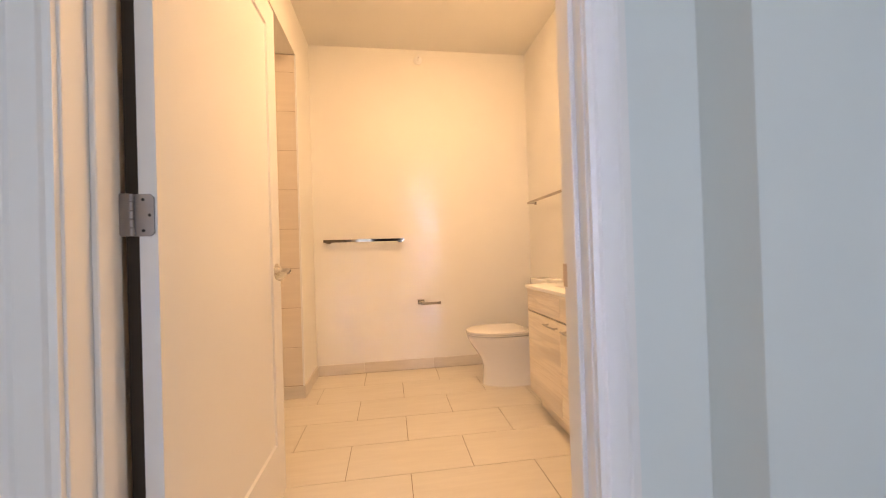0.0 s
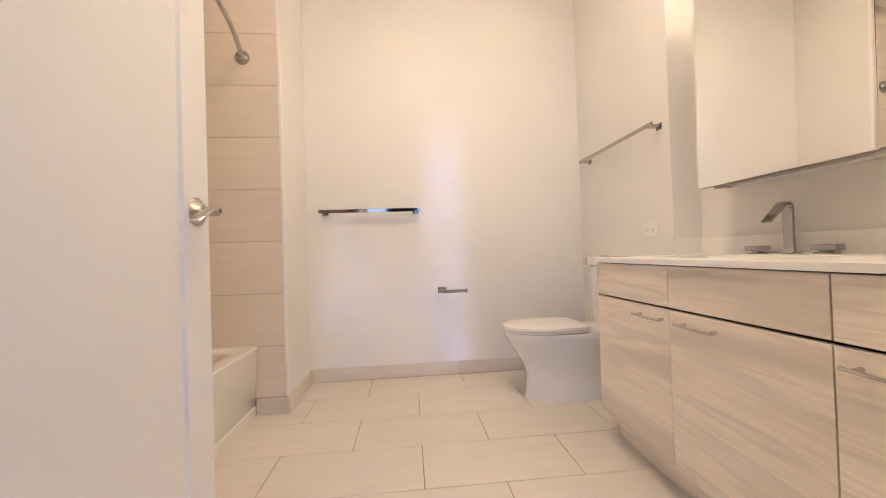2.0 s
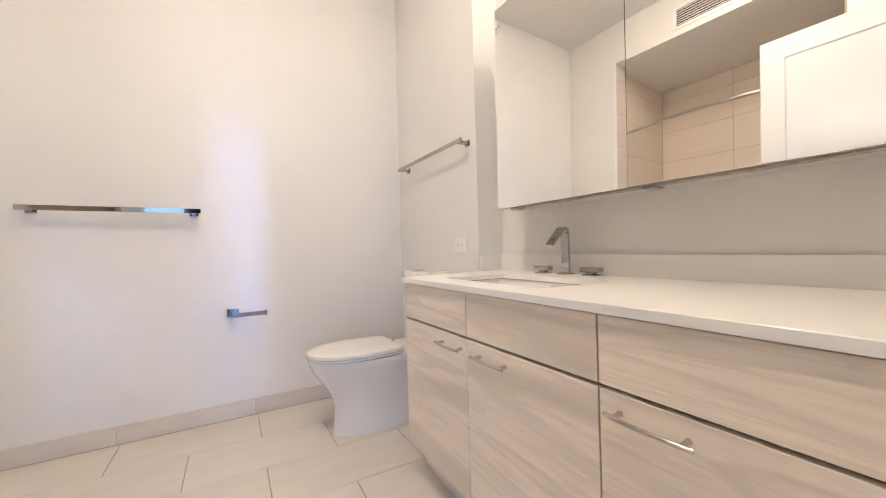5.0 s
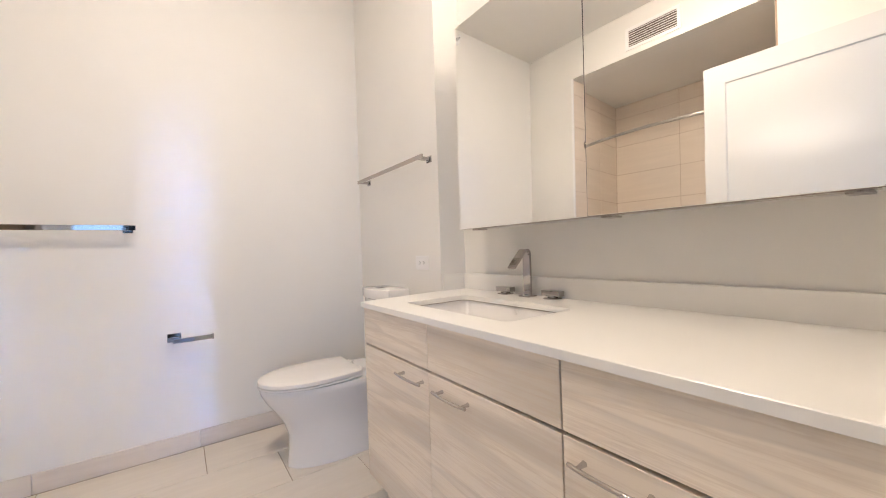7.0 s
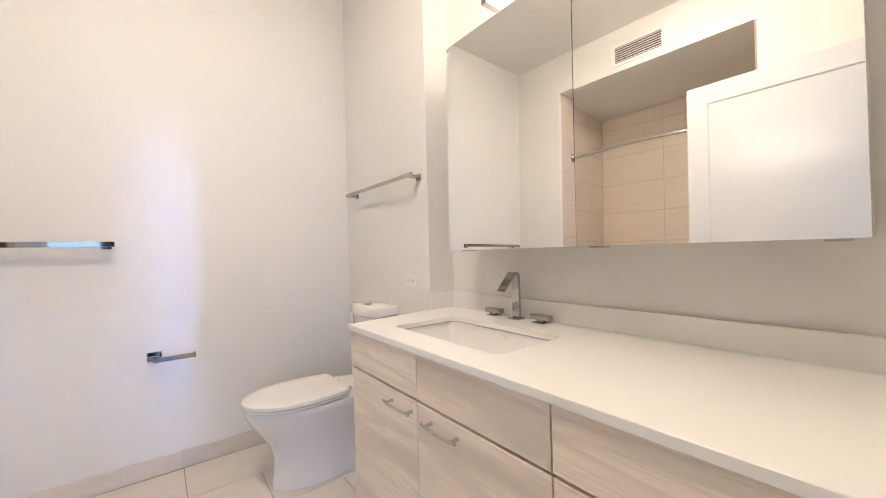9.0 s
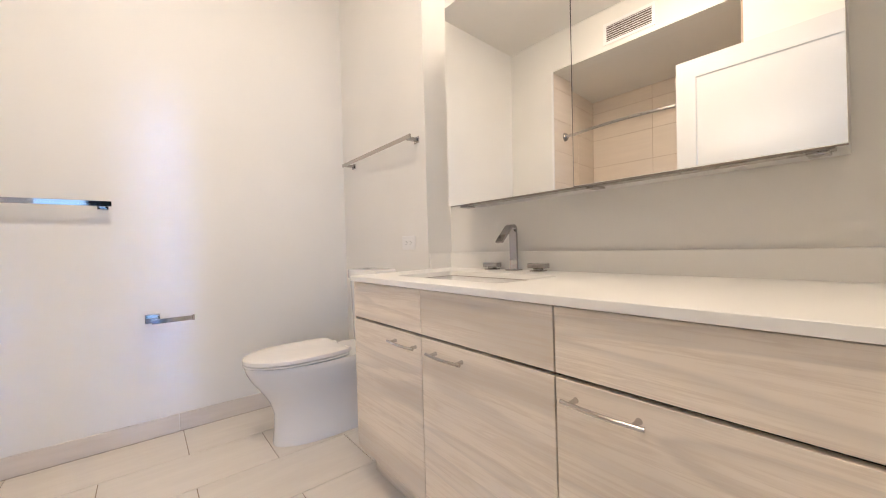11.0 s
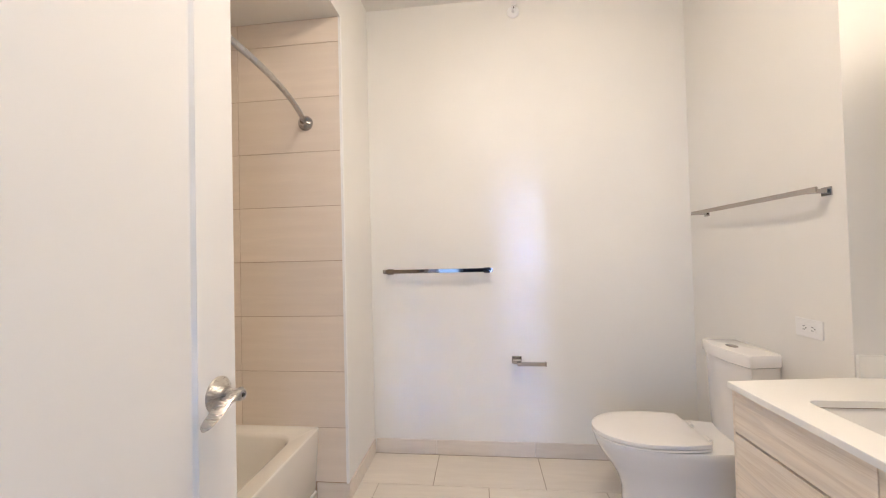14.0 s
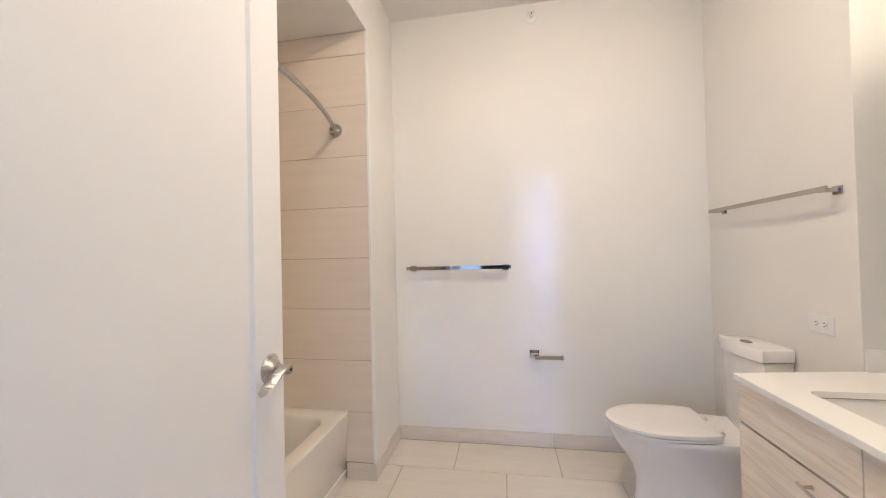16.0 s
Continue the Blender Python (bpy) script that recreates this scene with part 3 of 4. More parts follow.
def sink():
    s = thing("undermount_sink", "rectangular white undermount basin set below the worktop", "sink", (2.56, 4.585, 0.66))
    o = (2.56, 4.585, 0.66)
    rings = []
    for grow, zz, r in ((0.012, 0.7935, 0.035), (0.004, 0.7935, 0.032), (0.002, 0.785, 0.032), (-0.008, 0.72, 0.035), (-0.020, 0.685, 0.04), (-0.05, 0.668, 0.05), (-0.09, 0.662, 0.05)):
        back = 0.035 * max(0, (0.785 - zz) / 0.12)
        rings.append([(x - o[0], y - o[1], zz - o[2]) for x, y in rounded_rect(SX0 - grow + back * 0.3, SX1 + grow - back * 0.3, SY0 - grow + back, SY1 + grow - back, r, 6)])
    part("basin", loft(bmesh.new(), rings, False, True), M_PORC, s, "", 60)
    bm = bmesh.new()
    loft(bm, [[(x - o[0], y - o[1], zz - o[2]) for x, y in rounded_rect(SX0 + g, SX1 - g, SY0 + g, SY1 - g, 0.03, 6)] for g, zz in ((-0.004, 0.7925), (0.0008, 0.7925), (0.0008, 0.7945), (-0.004, 0.7945))], False, False)
    part("rim_joint", bm, M_EDGE, s, "thin dark joint under the worktop")
    part("drain", disc(bmesh.new(), (0, 0, 0.004), (0, 0, 1), [(0, 0.022), (0.002, 0.021), (0.003, 0.012), (0.0031, 0.001)], 24), M_CHROME, s, "chrome drain", 40)
    part("overflow", disc(bmesh.new(), (SX1 - 0.006 - o[0], 4.575 - o[1], 0.776 - o[2]), (-1, 0, -0.12), [(0, 0.010), (0.002, 0.009), (0.0022, 0.0070), (0.0012, 0.0060)], 20), M_PORC, s, "small white overflow ring", 40)


sink()


def faucet():
    o = (2.828, 4.632, CTOP)
    f = thing("faucet", "polished chrome three-piece faucet with a flat ribbon spout", "faucet", o)
    part("base_plate", box(bmesh.new(), -0.026, 0.022, -0.026, 0.026, 0.0003, 0.006, 0.001), M_CHROME, f)
    # ribbon: up the back, over a tight bend, down and forward
    path = [(0, 0.006), (0, 0.168)]
    for k in range(1, 8):
        a = radians(k * 135 / 7)
        path.append((-0.015 + 0.015 * math.cos(a), 0.168 + 0.015 * math.sin(a)))
    path += [(-0.0885, 0.1157)]
    t = 0.010
    left, right = [], []
    for k, p in enumerate(path):
        a, b = Vector(path[max(k - 1, 0)]), Vector(path[min(k + 1, len(path) - 1)])
        d = (b - a).normalized()
        nrm = Vector((-d.y, d.x))
        th = t if k < len(path) - 1 else t * 0.8
        left.append((p[0] + nrm.x * th / 2, p[1] + nrm.y * th / 2))
        right.append((p[0] - nrm.x * th / 2, p[1] - nrm.y * th / 2))
    bm = prism(bmesh.new(), left + right[::-1], "y", -0.0175, 0.0175)
    part("spout", bm, M_CHROME, f, "", 25)
    for sy in (-0.118, 0.122):
        h = empty_at("handle", (0, sy, 0))
        h.parent = f
        h["label"] = "square chrome faucet handle"
        part("base_plate", box(bmesh.new(), -0.024, 0.024, -0.024, 0.024, 0.0003, 0.006, 0.001), M_CHROME, h)
        part("stem", box(bmesh.new(), -0.014, 0.014, -0.014, 0.014, 0.006, 0.014, 0.001), M_CHROME, h)
        part("lever", box(bmesh.new(), -0.016, 0.016, -0.040, 0.040, 0.012, 0.031, 0.0012), M_CHROME, h)


faucet()


# ---- mirrored cabinet and its lamp ----
def mirror_cabinet():
    MX, Y0, Y1, Z0, Z1 = 2.692, 3.705, 4.865, 1.092, 1.950
    o = (X_BACK - 0.001, (Y0 + Y1) / 2, Z0)
    c = thing("mirror_cabinet", "wide medicine cabinet with two frameless mirror doors", "medicine cabinet", o)
    bm = box(bmesh.new(), *local(MX + 0.030, o[0], Y0 + 0.004, Y1 - 0.004, Z0 + 0.006, Z1 - 0.004, o), 0.001)
    part("body", bm, M_CABWHITE, c)
    part("bottom_rail", box(bmesh.new(), *local(MX + 0.045, MX + 0.085, Y0 + 0.02, Y1 - 0.02, Z0 + 0.001, Z0 + 0.0055, o), 0.0005), M_NICKEL, c, "brushed metal rail under the cabinet")
    for y in (Y1 - 0.040, (Y0 + Y1) / 2 - 0.045, Y0 + 0.045):
        part("hinge_plate", box(bmesh.new(), *local(MX + 0.040, MX + 0.095, y - 0.018, y + 0.018, Z0 - 0.005, Z0 + 0.0008, o), 0.001), M_NICKEL, c)
    ym = (Y0 + Y1) / 2 - 0.016
    for y0, y1, yaw, tilt in ((ym + 0.0030, Y1, 0.75, MIRROR_TILT), (Y0, ym - 0.0028, 1.35, MIRROR_TILT + 0.4)):
        dr = empty_at("mirror_door", (MX + 0.012 - o[0], (y0 + y1) / 2 - o[1], (Z0 + Z1) / 2 - o[2]))
        dr.parent = c
        dr["label"] = "frameless mirror door"
        dr.rotation_euler = (0, radians(tilt), radians(yaw))
        w, h = (y1 - y0) / 2, (Z1 - Z0) / 2
        part("panel", box(bmesh.new(), -0.0055, 0.010, -w, w, -h, h, 0.0005), M_EDGE, dr)
        part("glass", box(bmesh.new(), -0.012, -0.006, -w, w, -h, h, 0.0008), M_MIRROR, dr, "clear mirror glass")
        # black strip over the seam, added for the shade between the two doors
        if yaw < 1:
            part("seam_shade_strip", box(bmesh.new(), -0.0128, -0.0121, -w - 0.0078, -w + 0.0020, -h, h), M_BLACK, dr)


mirror_cabinet()


def vanity_lamp():
    o = (X_BACK - 0.001, 4.285, 2.03)
    v = thing("vanity_lamp", "glowing white bar lamp on a chrome bracket above the mirror", "wall lamp", o)
    part("wall_plate", box(bmesh.new(), -0.022, 0, -0.20, 0.20, 0.0, 0.11, 0.002), M_BULBCOVER, v)
    part("arm", box(bmesh.new(), -0.10, -0.022, -0.03, 0.03, 0.045, 0.065, 0.002), M_BULBCOVER, v)
    bm = bmesh.new()
    prism(bm, rounded_rect(-0.175, -0.105, 0.000, 0.130, 0.015, 4), "y", -0.345, 0.345)
    part("diffuser", bm, M_LAMP, v, "frosted glowing diffuser", 30)
    for s in (-1, 1):
        a, b = sorted((s * 0.3455, s * 0.372))
        part("end_cap", box(bmesh.new(), -0.180, -0.100, a, b, -0.004, 0.030, 0.002), M_CHROME, v, "chrome end cap")


vanity_lamp()


def downlight():
    d = thing("ceiling_downlight", "round frosted drum light on a white ceiling plate", "ceiling light", (1.64, 4.50, Z_CEIL))
    part("trim_ring", disc(bmesh.new(), (0, 0, 0), (0, 0, -1), [(0.0004, 0.188), (0.008, 0.188), (0.010, 0.184), (0.0105, 0.100)], 40), M_PLASTIC, d, "", 40)
    part("lens", disc(bmesh.new(), (0, 0, -0.011), (0, 0, -1), [(0, 0.180), (0.030, 0.178), (0.045, 0.165), (0.050, 0.140)], 32), M_LENS, d, "glowing lens")


downlight()


# ---- toilet ----
def oval(xf, xb, yc, hw, z, n=40, pf=2.1, pb=3.2):
    """A closed outline, rounder at the front (low x) and squarer at the back."""
    xm = xf + (xb - xf) * 0.45
    pts = []
    for k in range(n):
        a = 2 * math.pi * k / n
        c, s = math.cos(a), math.sin(a)
        p = pb if c > 0 else pf
        ln = (xb - xm) if c > 0 else (xm - xf)
        pts.append((xm + ln * math.copysign(abs(c) ** (2 / p), c), yc + hw * math.copysign(abs(s) ** (2 / p), s), z))
    return pts


def toilet():
    yc = 5.533
    o = (2.40, yc, 0)
    t = thing("toilet", "white skirted one-piece dual-flush toilet with closed lid", "toilet", o)

    def L(pts):
        return [(x - o[0], y - o[1], z) for x, y, z in pts]
    prof = [(0.001, 2.112, 0.117, 2.700), (0.012, 2.112, 0.118, 2.700), (0.08, 2.120, 0.115, 2.700), (0.15, 2.120, 0.115, 2.700), (0.21, 2.100, 0.124, 2.700), (0.27, 2.062, 0.142, 2.700), (0.32, 2.026, 0.160, 2.700), (0.36, 2.006, 0.168, 2.700), (0.383, 2.000, 0.172, 2.700), (0.390, 2.004, 0.169, 2.697)]
    part("bowl", loft(bmesh.new(), [L(oval(xf, xb, yc, hw, z)) for z, xf, hw, xb in prof]), M_PORC, t, "", 60)

    def lid_ring(grow, z):
        pts = []
        for x, y, zz in oval(1.993 - grow, 2.56, yc, 0.175 + grow, z, 48, 2.05, 2.6):
            if x > 2.445 + grow:
                x = 2.445 + grow
            pts.append((x, y, zz))
        return L(pts)
    part("seat", loft(bmesh.new(), [lid_ring(-0.026, 0.3925), lid_ring(-0.024, 0.3950), lid_ring(-0.003, 0.3955), lid_ring(0.0, 0.3975), lid_ring(0.0, 0.4030), lid_ring(-0.003, 0.4048), lid_ring(-0.026, 0.4052)]), M_SEAT, t, "white toilet seat ring", 50)
    part("lid", loft(bmesh.new(), [lid_ring(-0.026, 0.4056), lid_ring(-0.020, 0.4094), lid_ring(-0.001, 0.4097), lid_ring(0.0, 0.4110), lid_ring(0.0, 0.4250), lid_ring(-0.0025, 0.4275), lid_ring(-0.008, 0.4288), lid_ring(-0.03, 0.4315), lid_ring(-0.08, 0.4335)]), M_SEAT, t, "closed white lid", 30)
    for s in (-0.075, 0.075):
        part("lid_hinge", disc(bmesh.new(), (2.468 - o[0], s - 0.02, 0.408), (0, 1, 0), [(0, 0.010), (0.001, 0.011), (0.039, 0.011), (0.04, 0.010)], 16), M_SEAT, t, "", 40)

    def tank_ring(x0, bow, hw, z, e=0.0, chamfer=0.018):
        pts = []
        n = 14
        for k in range(n + 1):
            s = -1 + 2 * k / n
            pts.append((x0 + bow * s * s - e, yc + s * (hw + e), z))
        back = X_RIGHT - 0.006
        pts.append((back, yc + hw - 0.02 + e, z))
        pts.append((back, yc - hw + 0.02 - e, z))
        return L(pts)
    part("tank", loft(bmesh.new(), [tank_ring(2.592, 0.026, 0.152, 0.36), tank_ring(2.588, 0.026, 0.155, 0.42), tank_ring(2.572, 0.032, 0.160, 0.7485)]), M_PORC, t, "", 35)
    part("tank_lid", loft(bmesh.new(), [tank_ring(2.572, 0.032, 0.159, 0.7500, -0.004), tank_ring(2.572, 0.032, 0.159, 0.7545, 0.010), tank_ring(2.572, 0.032, 0.159, 0.798, 0.010), tank_ring(2.572, 0.032, 0.159, 0.805, 0.006), tank_ring(2.572, 0.032, 0.159, 0.807, -0.004)]), M_PORC, t, "white curved tank lid", 35)
    bm = bmesh.new()
    loft(bm, [[(x * k, y * k, z) for x, y in rounded_rect(-0.019, 0.019, -0.030, 0.030, 0.0185, 6)] for k, z in ((1, 0.8075), (1, 0.8105), (0.9, 0.812))])
    bmesh.ops.translate(bm, verts=bm.verts, vec=(2.628 - o[0], 0.0, 0))
    part("flush_button", bm, M_CHROME, t, "oval chrome dual-flush button", 40)
    bm = box(bmesh.new(), 2.610 - o[0], 2.646 - o[0], 0.003, 0.0045, 0.8121, 0.8124)
    part("button_split", bm, M_BLACK, t)


toilet()


# ---- bathtub and shower rod ----
def bathtub():
    o = (0.23, 4.8, 0)
    b = thing("bathtub", "white alcove bathtub with plain flat apron and rounded basin", "bathtub", o)
    x0, x1, y0, y1, H = TUB_X0 + 0.002, 0.612, TUB_Y0 + 0.002, Y_TUB - 0.003, 0.379

    def R(pts, z):
        return [(x - o[0], y - o[1], z) for x, y in pts]
    n = 8
    rings = [R(rounded_rect(x0, x1 - 0.020, y0, y1, 0.002, n), 0.0), R(rounded_rect(x0, x1 - 0.016, y0, y1, 0.002, n), 0.046), R(rounded_rect(x0, x1 - 0.027, y0, y1, 0.002, n), 0.050), R(rounded_rect(x0, x1 - 0.0240, y0, y1, 0.002, n), 0.054), R(rounded_rect(x0, x1 - 0.001, y0, y1, 0.003, n), H - 0.012), R(rounded_rect(x0, x1, y0, y1, 0.003, n), H - 0.005), R(rounded_rect(x0, x1 - 0.004, y0, y1, 0.005, n), H)]
    for ins, z, r in ((0.062, H, 0.11), (0.070, H - 0.004, 0.11), (0.078, H - 0.02, 0.11), (0.095, 0.22, 0.12), (0.115, 0.12, 0.13), (0.15, 0.085, 0.13), (0.20, 0.08, 0.12)):
        rings.append(R(rounded_rect(x0 + ins, x1 - ins - 0.012, y0 + ins + 0.10 * (ins - 0.06), y1 - ins - 0.012, r, n), z))
    part("shell", loft(bmesh.new(), rings), M_TUB, b, "", 50)
    part("tub_drain", disc(bmesh.new(), (0.0, -0.42, 0.081), (0, 0, 1), [(0, 0.03), (0.002, 0.028), (0.0025, 0.01)], 20), M_CHROME, b, "chrome tub drain", 40)


bathtub()


def shower_rod():
    o = (0.567, Y_TUB, 1.985)
    r = thing("shower_rod", "curved satin nickel shower curtain rod with round flanges", "curtain rod", o)
    L = Y_TUB - TUB_Y0
    pts = []
    for k in range(41):
        s = k / 40
        pts.append((ROD_BOW * 4 * s * (1 - s), -0.012 - (L - 0.024) * s, 0))
    part("rod", tube(bmesh.new(), pts, 0.0125, 16), M_NICKEL, r, "", 60)
    for y, d in ((-0.0005, -1), (-L + 0.0005, 1)):
        part("flange", disc(bmesh.new(), (0, y, 0), (0, d, 0), [(0, 0.040), (0.004, 0.040), (0.012, 0.037), (0.020, 0.029), (0.026, 0.020), (0.036, 0.0155)], 32), M_CHROME, r, "round polished flange", 40)


shower_rod()


# ---- towel bars, paper holder, outlet, sprinkler, vent ----
def towel_bar(name, label, centre, length, turn, z_h=0.024, mat=None):
    t = thing(name, label, "towel bar", centre, "square chrome towel bars")
    t.rotation_euler = (0, 0, radians(turn))
    # runs along x, the wall behind at y = 0, the bar in front at negative y
    h = z_h / 2
    part("bar", box(bmesh.new(), -length / 2, length / 2, -0.068, -0.060, -h, h, 0.0008), mat, t)
    for s in (-1, 1):
        c = s * (length / 2 - 0.034)
        part("post", box(bmesh.new(), c - 0.012, c + 0.012, -0.0598, -0.006, -h - 0.001, h - 0.006, 0.001), M_CHROME, t)
        part("wall_plate", box(bmesh.new(), c - 0.020, c + 0.020, -0.006, -0.0004, -h - 0.010, h + 0.002, 0.001), M_CHROME, t)
    return t


towel_bar("towel_bar", "flat polished chrome towel bar on the end wall", (1.203, Y_FAR, 1.166), 0.690, 0, 0.024, M_CHROME)
towel_bar("towel_bar", "flat polished chrome towel bar on the wall above the toilet tank", (X_RIGHT, 5.508, 1.463), 0.775, -90, 0.020, M_BAR)


def paper_holder():
    t = thing("paper_holder", "chrome single-arm toilet paper holder without roll", "toilet paper holder", (1.68, Y_FAR, 0.598))
    part("wall_plate", box(bmesh.new(), -0.026, 0.034, -0.008, -0.0004, -0.020, 0.024, 0.001), M_CHROME, t)
    part("post", box(bmesh.new(), -0.022, 0.026, -0.066, -0.008, -0.008, 0.014, 0.001), M_CHROME, t)
    part("arm", box(bmesh.new(), 0.000, 0.165, -0.080, -0.0662, -0.016, 0.006, 0.001), M_CHROME, t)
    part("arm_tip", box(bmesh.new(), 0.1652, 0.174, -0.082, -0.064, -0.018, 0.010, 0.001), M_CHROME, t)


paper_holder()


def outlet():
    t = thing("wall_outlet", "white duplex outlet mounted sideways above the vanity end", "electrical outlet", (X_RIGHT, 5.250, 0.946))
    part("cover_plate", box(bmesh.new(), -0.0055, -0.0004, -0.060, 0.060, -0.036, 0.036, 0.0018), M_PLASTIC, t)
    part("socket_face", box(bmesh.new(), -0.0075, -0.0055, -0.034, 0.034, -0.017, 0.017, 0.001), M_PLASTIC, t)
    for c in (-0.019, 0.019):
        for dz in (-0.0065, 0.0065):
            part("slot", box(bmesh.new(), -0.0078, -0.0074, c - 0.005, c + 0.004, dz - 0.0013, dz + 0.0013), M_BLACK, t)
        part("ground_slot", disc(bmesh.new(), (-0.0074, c - 0.010, 0), (-1, 0, 0), [(0, 0.0026), (0.0004, 0.0026)], 10), M_BLACK, t)
    for c in (-0.045, 0.045):
        part("screw", disc(bmesh.new(), (-0.0055, c, 0), (-1, 0, 0), [(0, 0.003), (0.0006, 0.0025)], 10), M_PLASTIC, t)


outlet()


def sprinkler():
    t = thing("sprinkler_head", "small white sidewall fire sprinkler near the ceiling", "fire sprinkler", (1.722, Y_FAR, 2.795))
    part("escutcheon", disc(bmesh.new(), (0, 0, 0), (0, -1, 0), [(0.0003, 0.038), (0.006, 0.037), (0.012, 0.028), (0.013, 0.012)], 28), M_PLASTIC, t, "", 40)
    part("body", disc(bmesh.new(), (0, -0.013, 0), (0, -1, 0), [(0, 0.012), (0.016, 0.011), (0.017, 0.007), (0.03, 0.006)], 16), M_PLASTIC, t, "", 40)
    bm = bmesh.new()
    for s in (-1, 1):
        tube(bm, [(s * 0.010, -0.026, 0), (s * 0.013, -0.040, 0), (s * 0.004, -0.056, 0)], 0.0022, 6)
    part("frame_arms", bm, M_PLASTIC, t)
    part("deflector", box(bmesh.new(), -0.015, 0.015, -0.062, -0.050, 0.010, 0.013, 0.001), M_PLASTIC, t)
    part("bulb", disc(bmesh.new(), (0, -0.030, 0), (0, -1, 0), [(0, 0.003), (0.022, 0.003)], 8), M_BLACK, t)


sprinkler()


def vent():
    y0, y1, z0, z1 = 4.635, 5.020, 2.590, 2.765
    o = (X_LEFT, (y0 + y1) / 2, (z0 + z1) / 2)
    v = thing("air_vent", "white wall grille with horizontal louvres above the bath alcove", "air vent", o)
    hy, hz = (y1 - y0) / 2, (z1 - z0) / 2
    bm = bmesh.new()
    for d in ((-hy, hy, hz - 0.024, hz), (-hy, hy, -hz, -hz + 0.024), (-hy, -hy + 0.024, -hz + 0.024, hz - 0.024), (hy - 0.024, hy, -hz + 0.024, hz - 0.024)):
        box(bm, 0.0004, 0.009, *d, 0.001)
    part("frame", bm, M_PLASTIC, v)
    part("backing", box(bmesh.new(), 0.0004, 0.001, -hy + 0.024, hy - 0.024, -hz + 0.024, hz - 0.024), M_VENTIN, v)
    for k in range(7):
        z = -hz + 0.034 + k * (2 * hz - 0.068) / 6
        bm = bmesh.new()
        prism(bm, [(0.0015, z + 0.0036), (0.0030, z + 0.0044), (0.0088, z - 0.0036), (0.0078, z - 0.0044)], "y", -hy + 0.0245, hy - 0.0245)
        part("slat", bm, M_PLASTIC, v)


vent()


# ---- floor tiles: half-bond rows ----
def lay_floor():
    w, h, g = 0.612, 0.3093, 0.0035
    row = 0
    y = Y_FAR - 0.010 - h * 9
    while y < Y_FAR:
        k = round((Y_FAR - 0.010 - y) / h)
        off = 1.184 if k % 2 == 1 else 0.878
        x = off - 3 * w
        ya, yb = max(y, Y_HALL + 0.002), min(y + h, Y_FAR)
        while x < X_BACK:
            xa, xb = max(x, 0.55), min(x + w, 2.60 if y < Y_RECESS - 0.1 else X_RIGHT)
            if xb - xa > 0.01 and yb - ya > 0.01:
                lay("tile", xb - xa - g, yb - ya - g, 0.008, "z", (xa + g / 2, ya + g / 2, 0.0), M_FLOOR, floor)
            x += w
        y += h


lay_floor()


# ---- tiled base ----
def lay_base():
    H, T, g = 0.090, 0.010, 0.003
    b = structure(empty_at("baseboard", (1.2, Y_FAR, 0)), "beige tile base along the walls", "baseboard")

    def run_y(y, x0, x1, joints):
        xs = [x0] + [j for j in joints if x0 < j < x1] + [x1]
        for a, c in zip(xs, xs[1:]):
            ob = lay("tile", c - a - g, H, T, "y", (a + g / 2 - 1.2, y - T - Y_FAR, 0.0005), M_BASE, b)

    def run_x(x, y0, y1):
        lay("tile", y1 - y0 - g, H, T, "x", (x + T - 1.2, y0 + g / 2 - Y_FAR, 0.0005), M_BASE, b)
    run_y(Y_FAR - 0.0005, X_LEFT + T + 0.001, X_RIGHT - T, [1.169, 1.781, 2.393])
    run_x(X_LEFT + 0.0005, Y_TUB - 0.001, Y_FAR - T - 0.001)
    run_y(Y_TUB - 0.0005, 0.598, X_LEFT + T + 0.002, [])
    lay("tile", 0.60, H, T, "x", (X_RIGHT - 0.0005 - 1.2, 5.10 - Y_FAR, 0.0005), M_BASE, b)
    lay("tile", 0.30, H, T, "x", (X_RIGHT - 0.0005 - 1.2, 5.703 - Y_FAR, 0.0005), M_BASE, b)
    lay("tile", 0.44, H, T, "x", (X_LEFT + T - 1.2, 3.63 - Y_FAR, 0.0005), M_BASE, b)


lay_base()


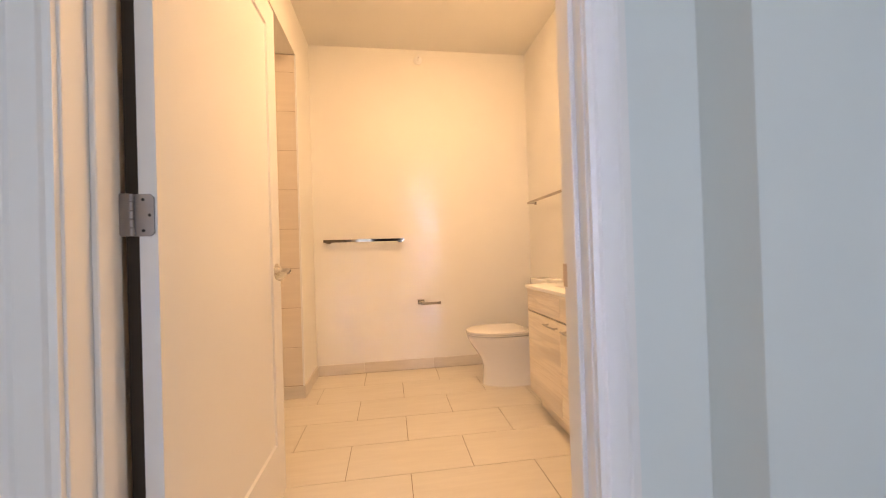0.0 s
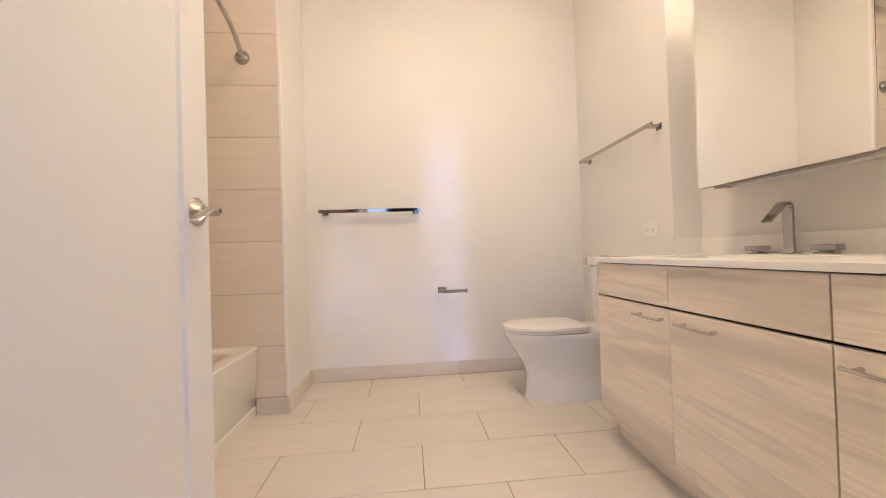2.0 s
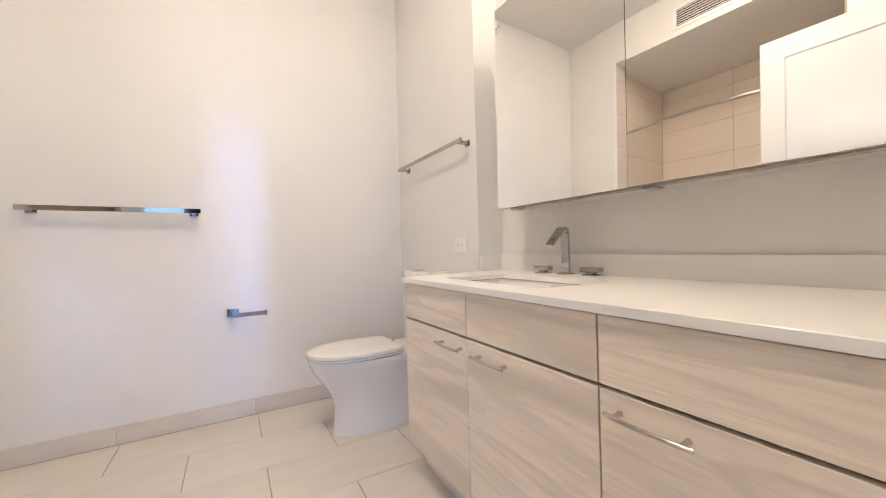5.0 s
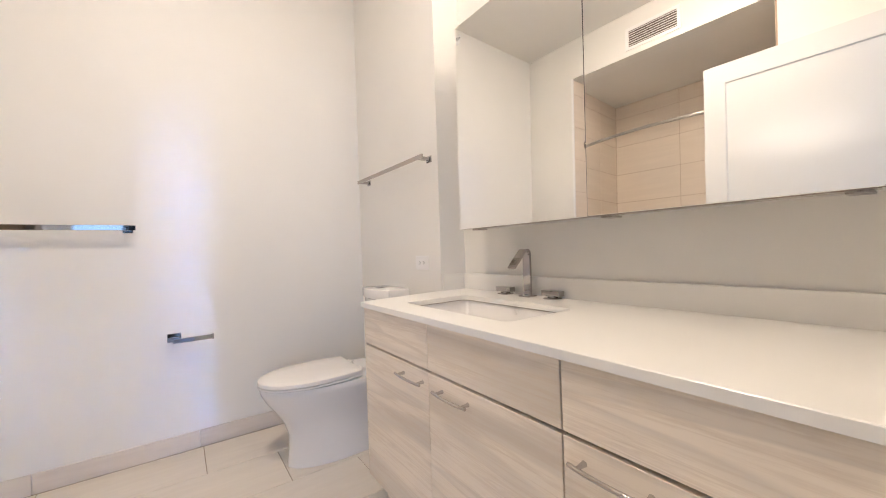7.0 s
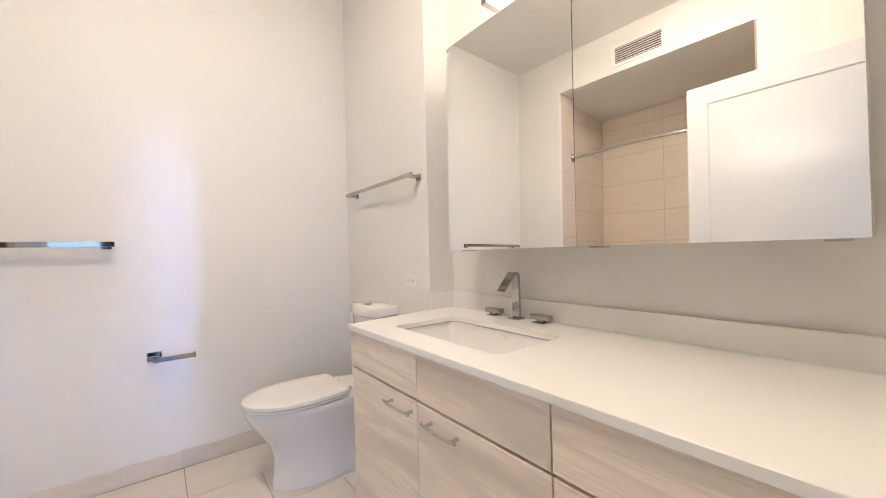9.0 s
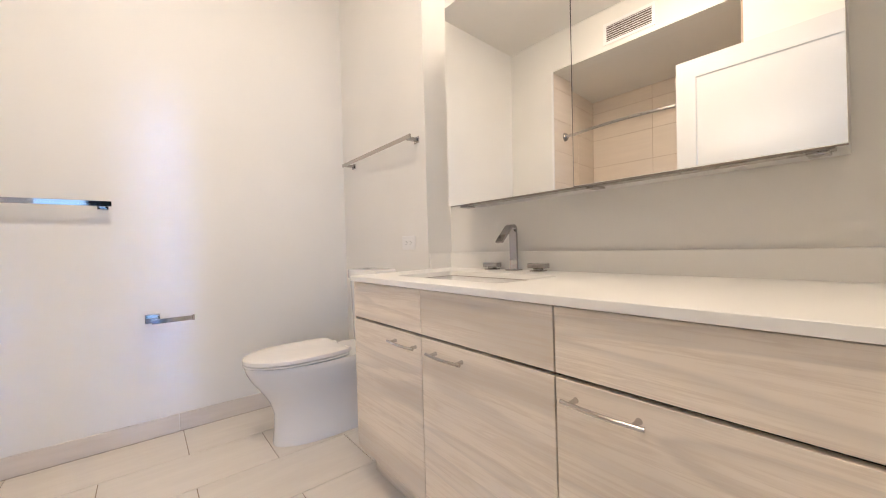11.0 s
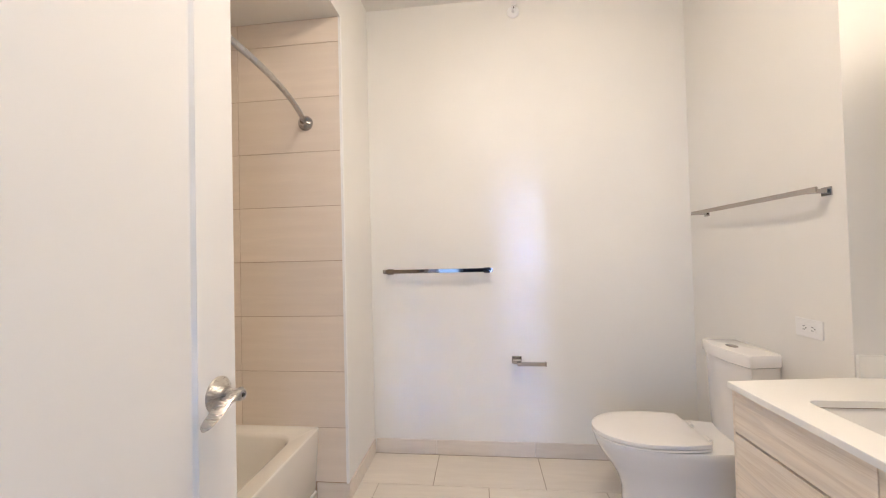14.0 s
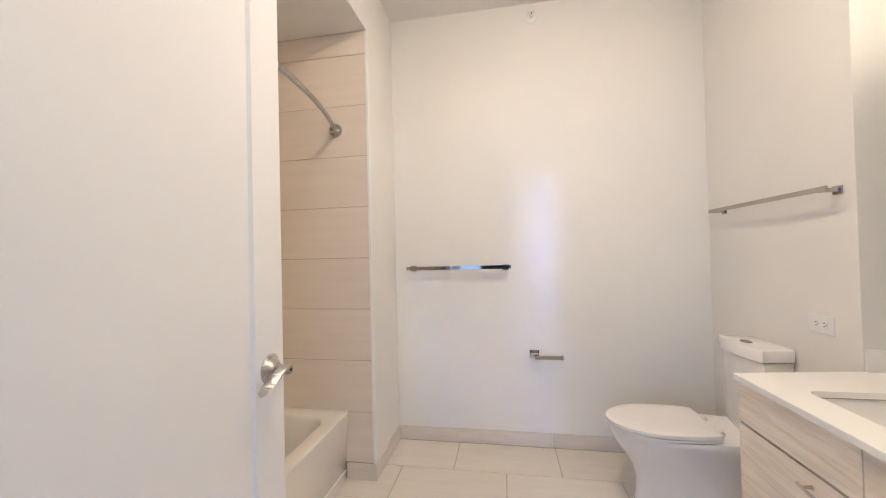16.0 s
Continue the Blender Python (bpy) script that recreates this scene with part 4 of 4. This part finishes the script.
# ---- bath wall tiling ----
def lay_bath_tiles():
    z_joints = [0.092, 0.374, 0.6655, 0.957, 1.2485, 1.540, 1.8315, 2.123, 2.4145, Z_SOFFIT - 0.001]
    g, T = 0.0028, 0.010
    ends = structure(empty_at("tile_cladding", (0.3, Y_TUB, 0)), "large beige striated tiles lining the bath alcove", "wall tiling")
    back = structure(boxpart("tile_bed", (TUB_X0 - 0.01, X_LEFT - 0.001, Y_TUB + 0.003, Y_TUB + 0.012, 0.0, Z_SOFFIT), M_TGROUT), "grout bed of the bath end wall", "wall tiling")
    structure(boxpart("tile_bed", (TUB_X0 - 0.01, TUB_X0 - 0.003, TUB_Y0 - 0.003, Y_TUB + 0.003, 0.0, Z_SOFFIT), M_TGROUT), "grout bed of the bath long wall", "wall tiling")
    structure(boxpart("tile_bed", (TUB_X0 - 0.003, X_LEFT - 0.001, TUB_Y0 - 0.012, TUB_Y0 - 0.003, 0.0, Z_SOFFIT), M_TGROUT), "grout bed of the bath end wall near the door", "wall tiling")
    cols_x = [TUB_X0, 0.181, X_LEFT - 0.008]
    for k, (z0, z1) in enumerate(zip(z_joints, z_joints[1:])):
        for x0, x1 in zip(cols_x, cols_x[1:]):
            if z1 < 0.4 and x0 < 0.1:
                continue
            lay("tile", x1 - x0 - g, z1 - z0 - g, T, "y", (x0 + g / 2 - 0.3, 0.0, z0 + g / 2), M_TILE, ends)
        if z1 > 0.4:
            for x0, x1 in zip(cols_x, cols_x[1:]):
                lay("tile", x1 - x0 - g, z1 - z0 - g, T, "y", (x0 + g / 2 - 0.3, TUB_Y0 - T - Y_TUB, z0 + g / 2), M_TILE, ends)
            ys = [TUB_Y0, 4.36, 4.96, Y_TUB]
            for y0, y1 in zip(ys, ys[1:]):
                lay("tile", y1 - y0 - g, z1 - z0 - g, T, "x", (TUB_X0 - 0.3, y0 + g / 2 - Y_TUB, z0 + g / 2), M_TILE, ends)
    structure(boxpart("trim", (X_LEFT - 0.0085, X_LEFT + 0.004, Y_TUB - 0.005, Y_TUB + 0.0115, 0.092, Z_SOFFIT), M_PLASTIC), "slim white corner trim at the tile edge", "trim")


lay_bath_tiles()
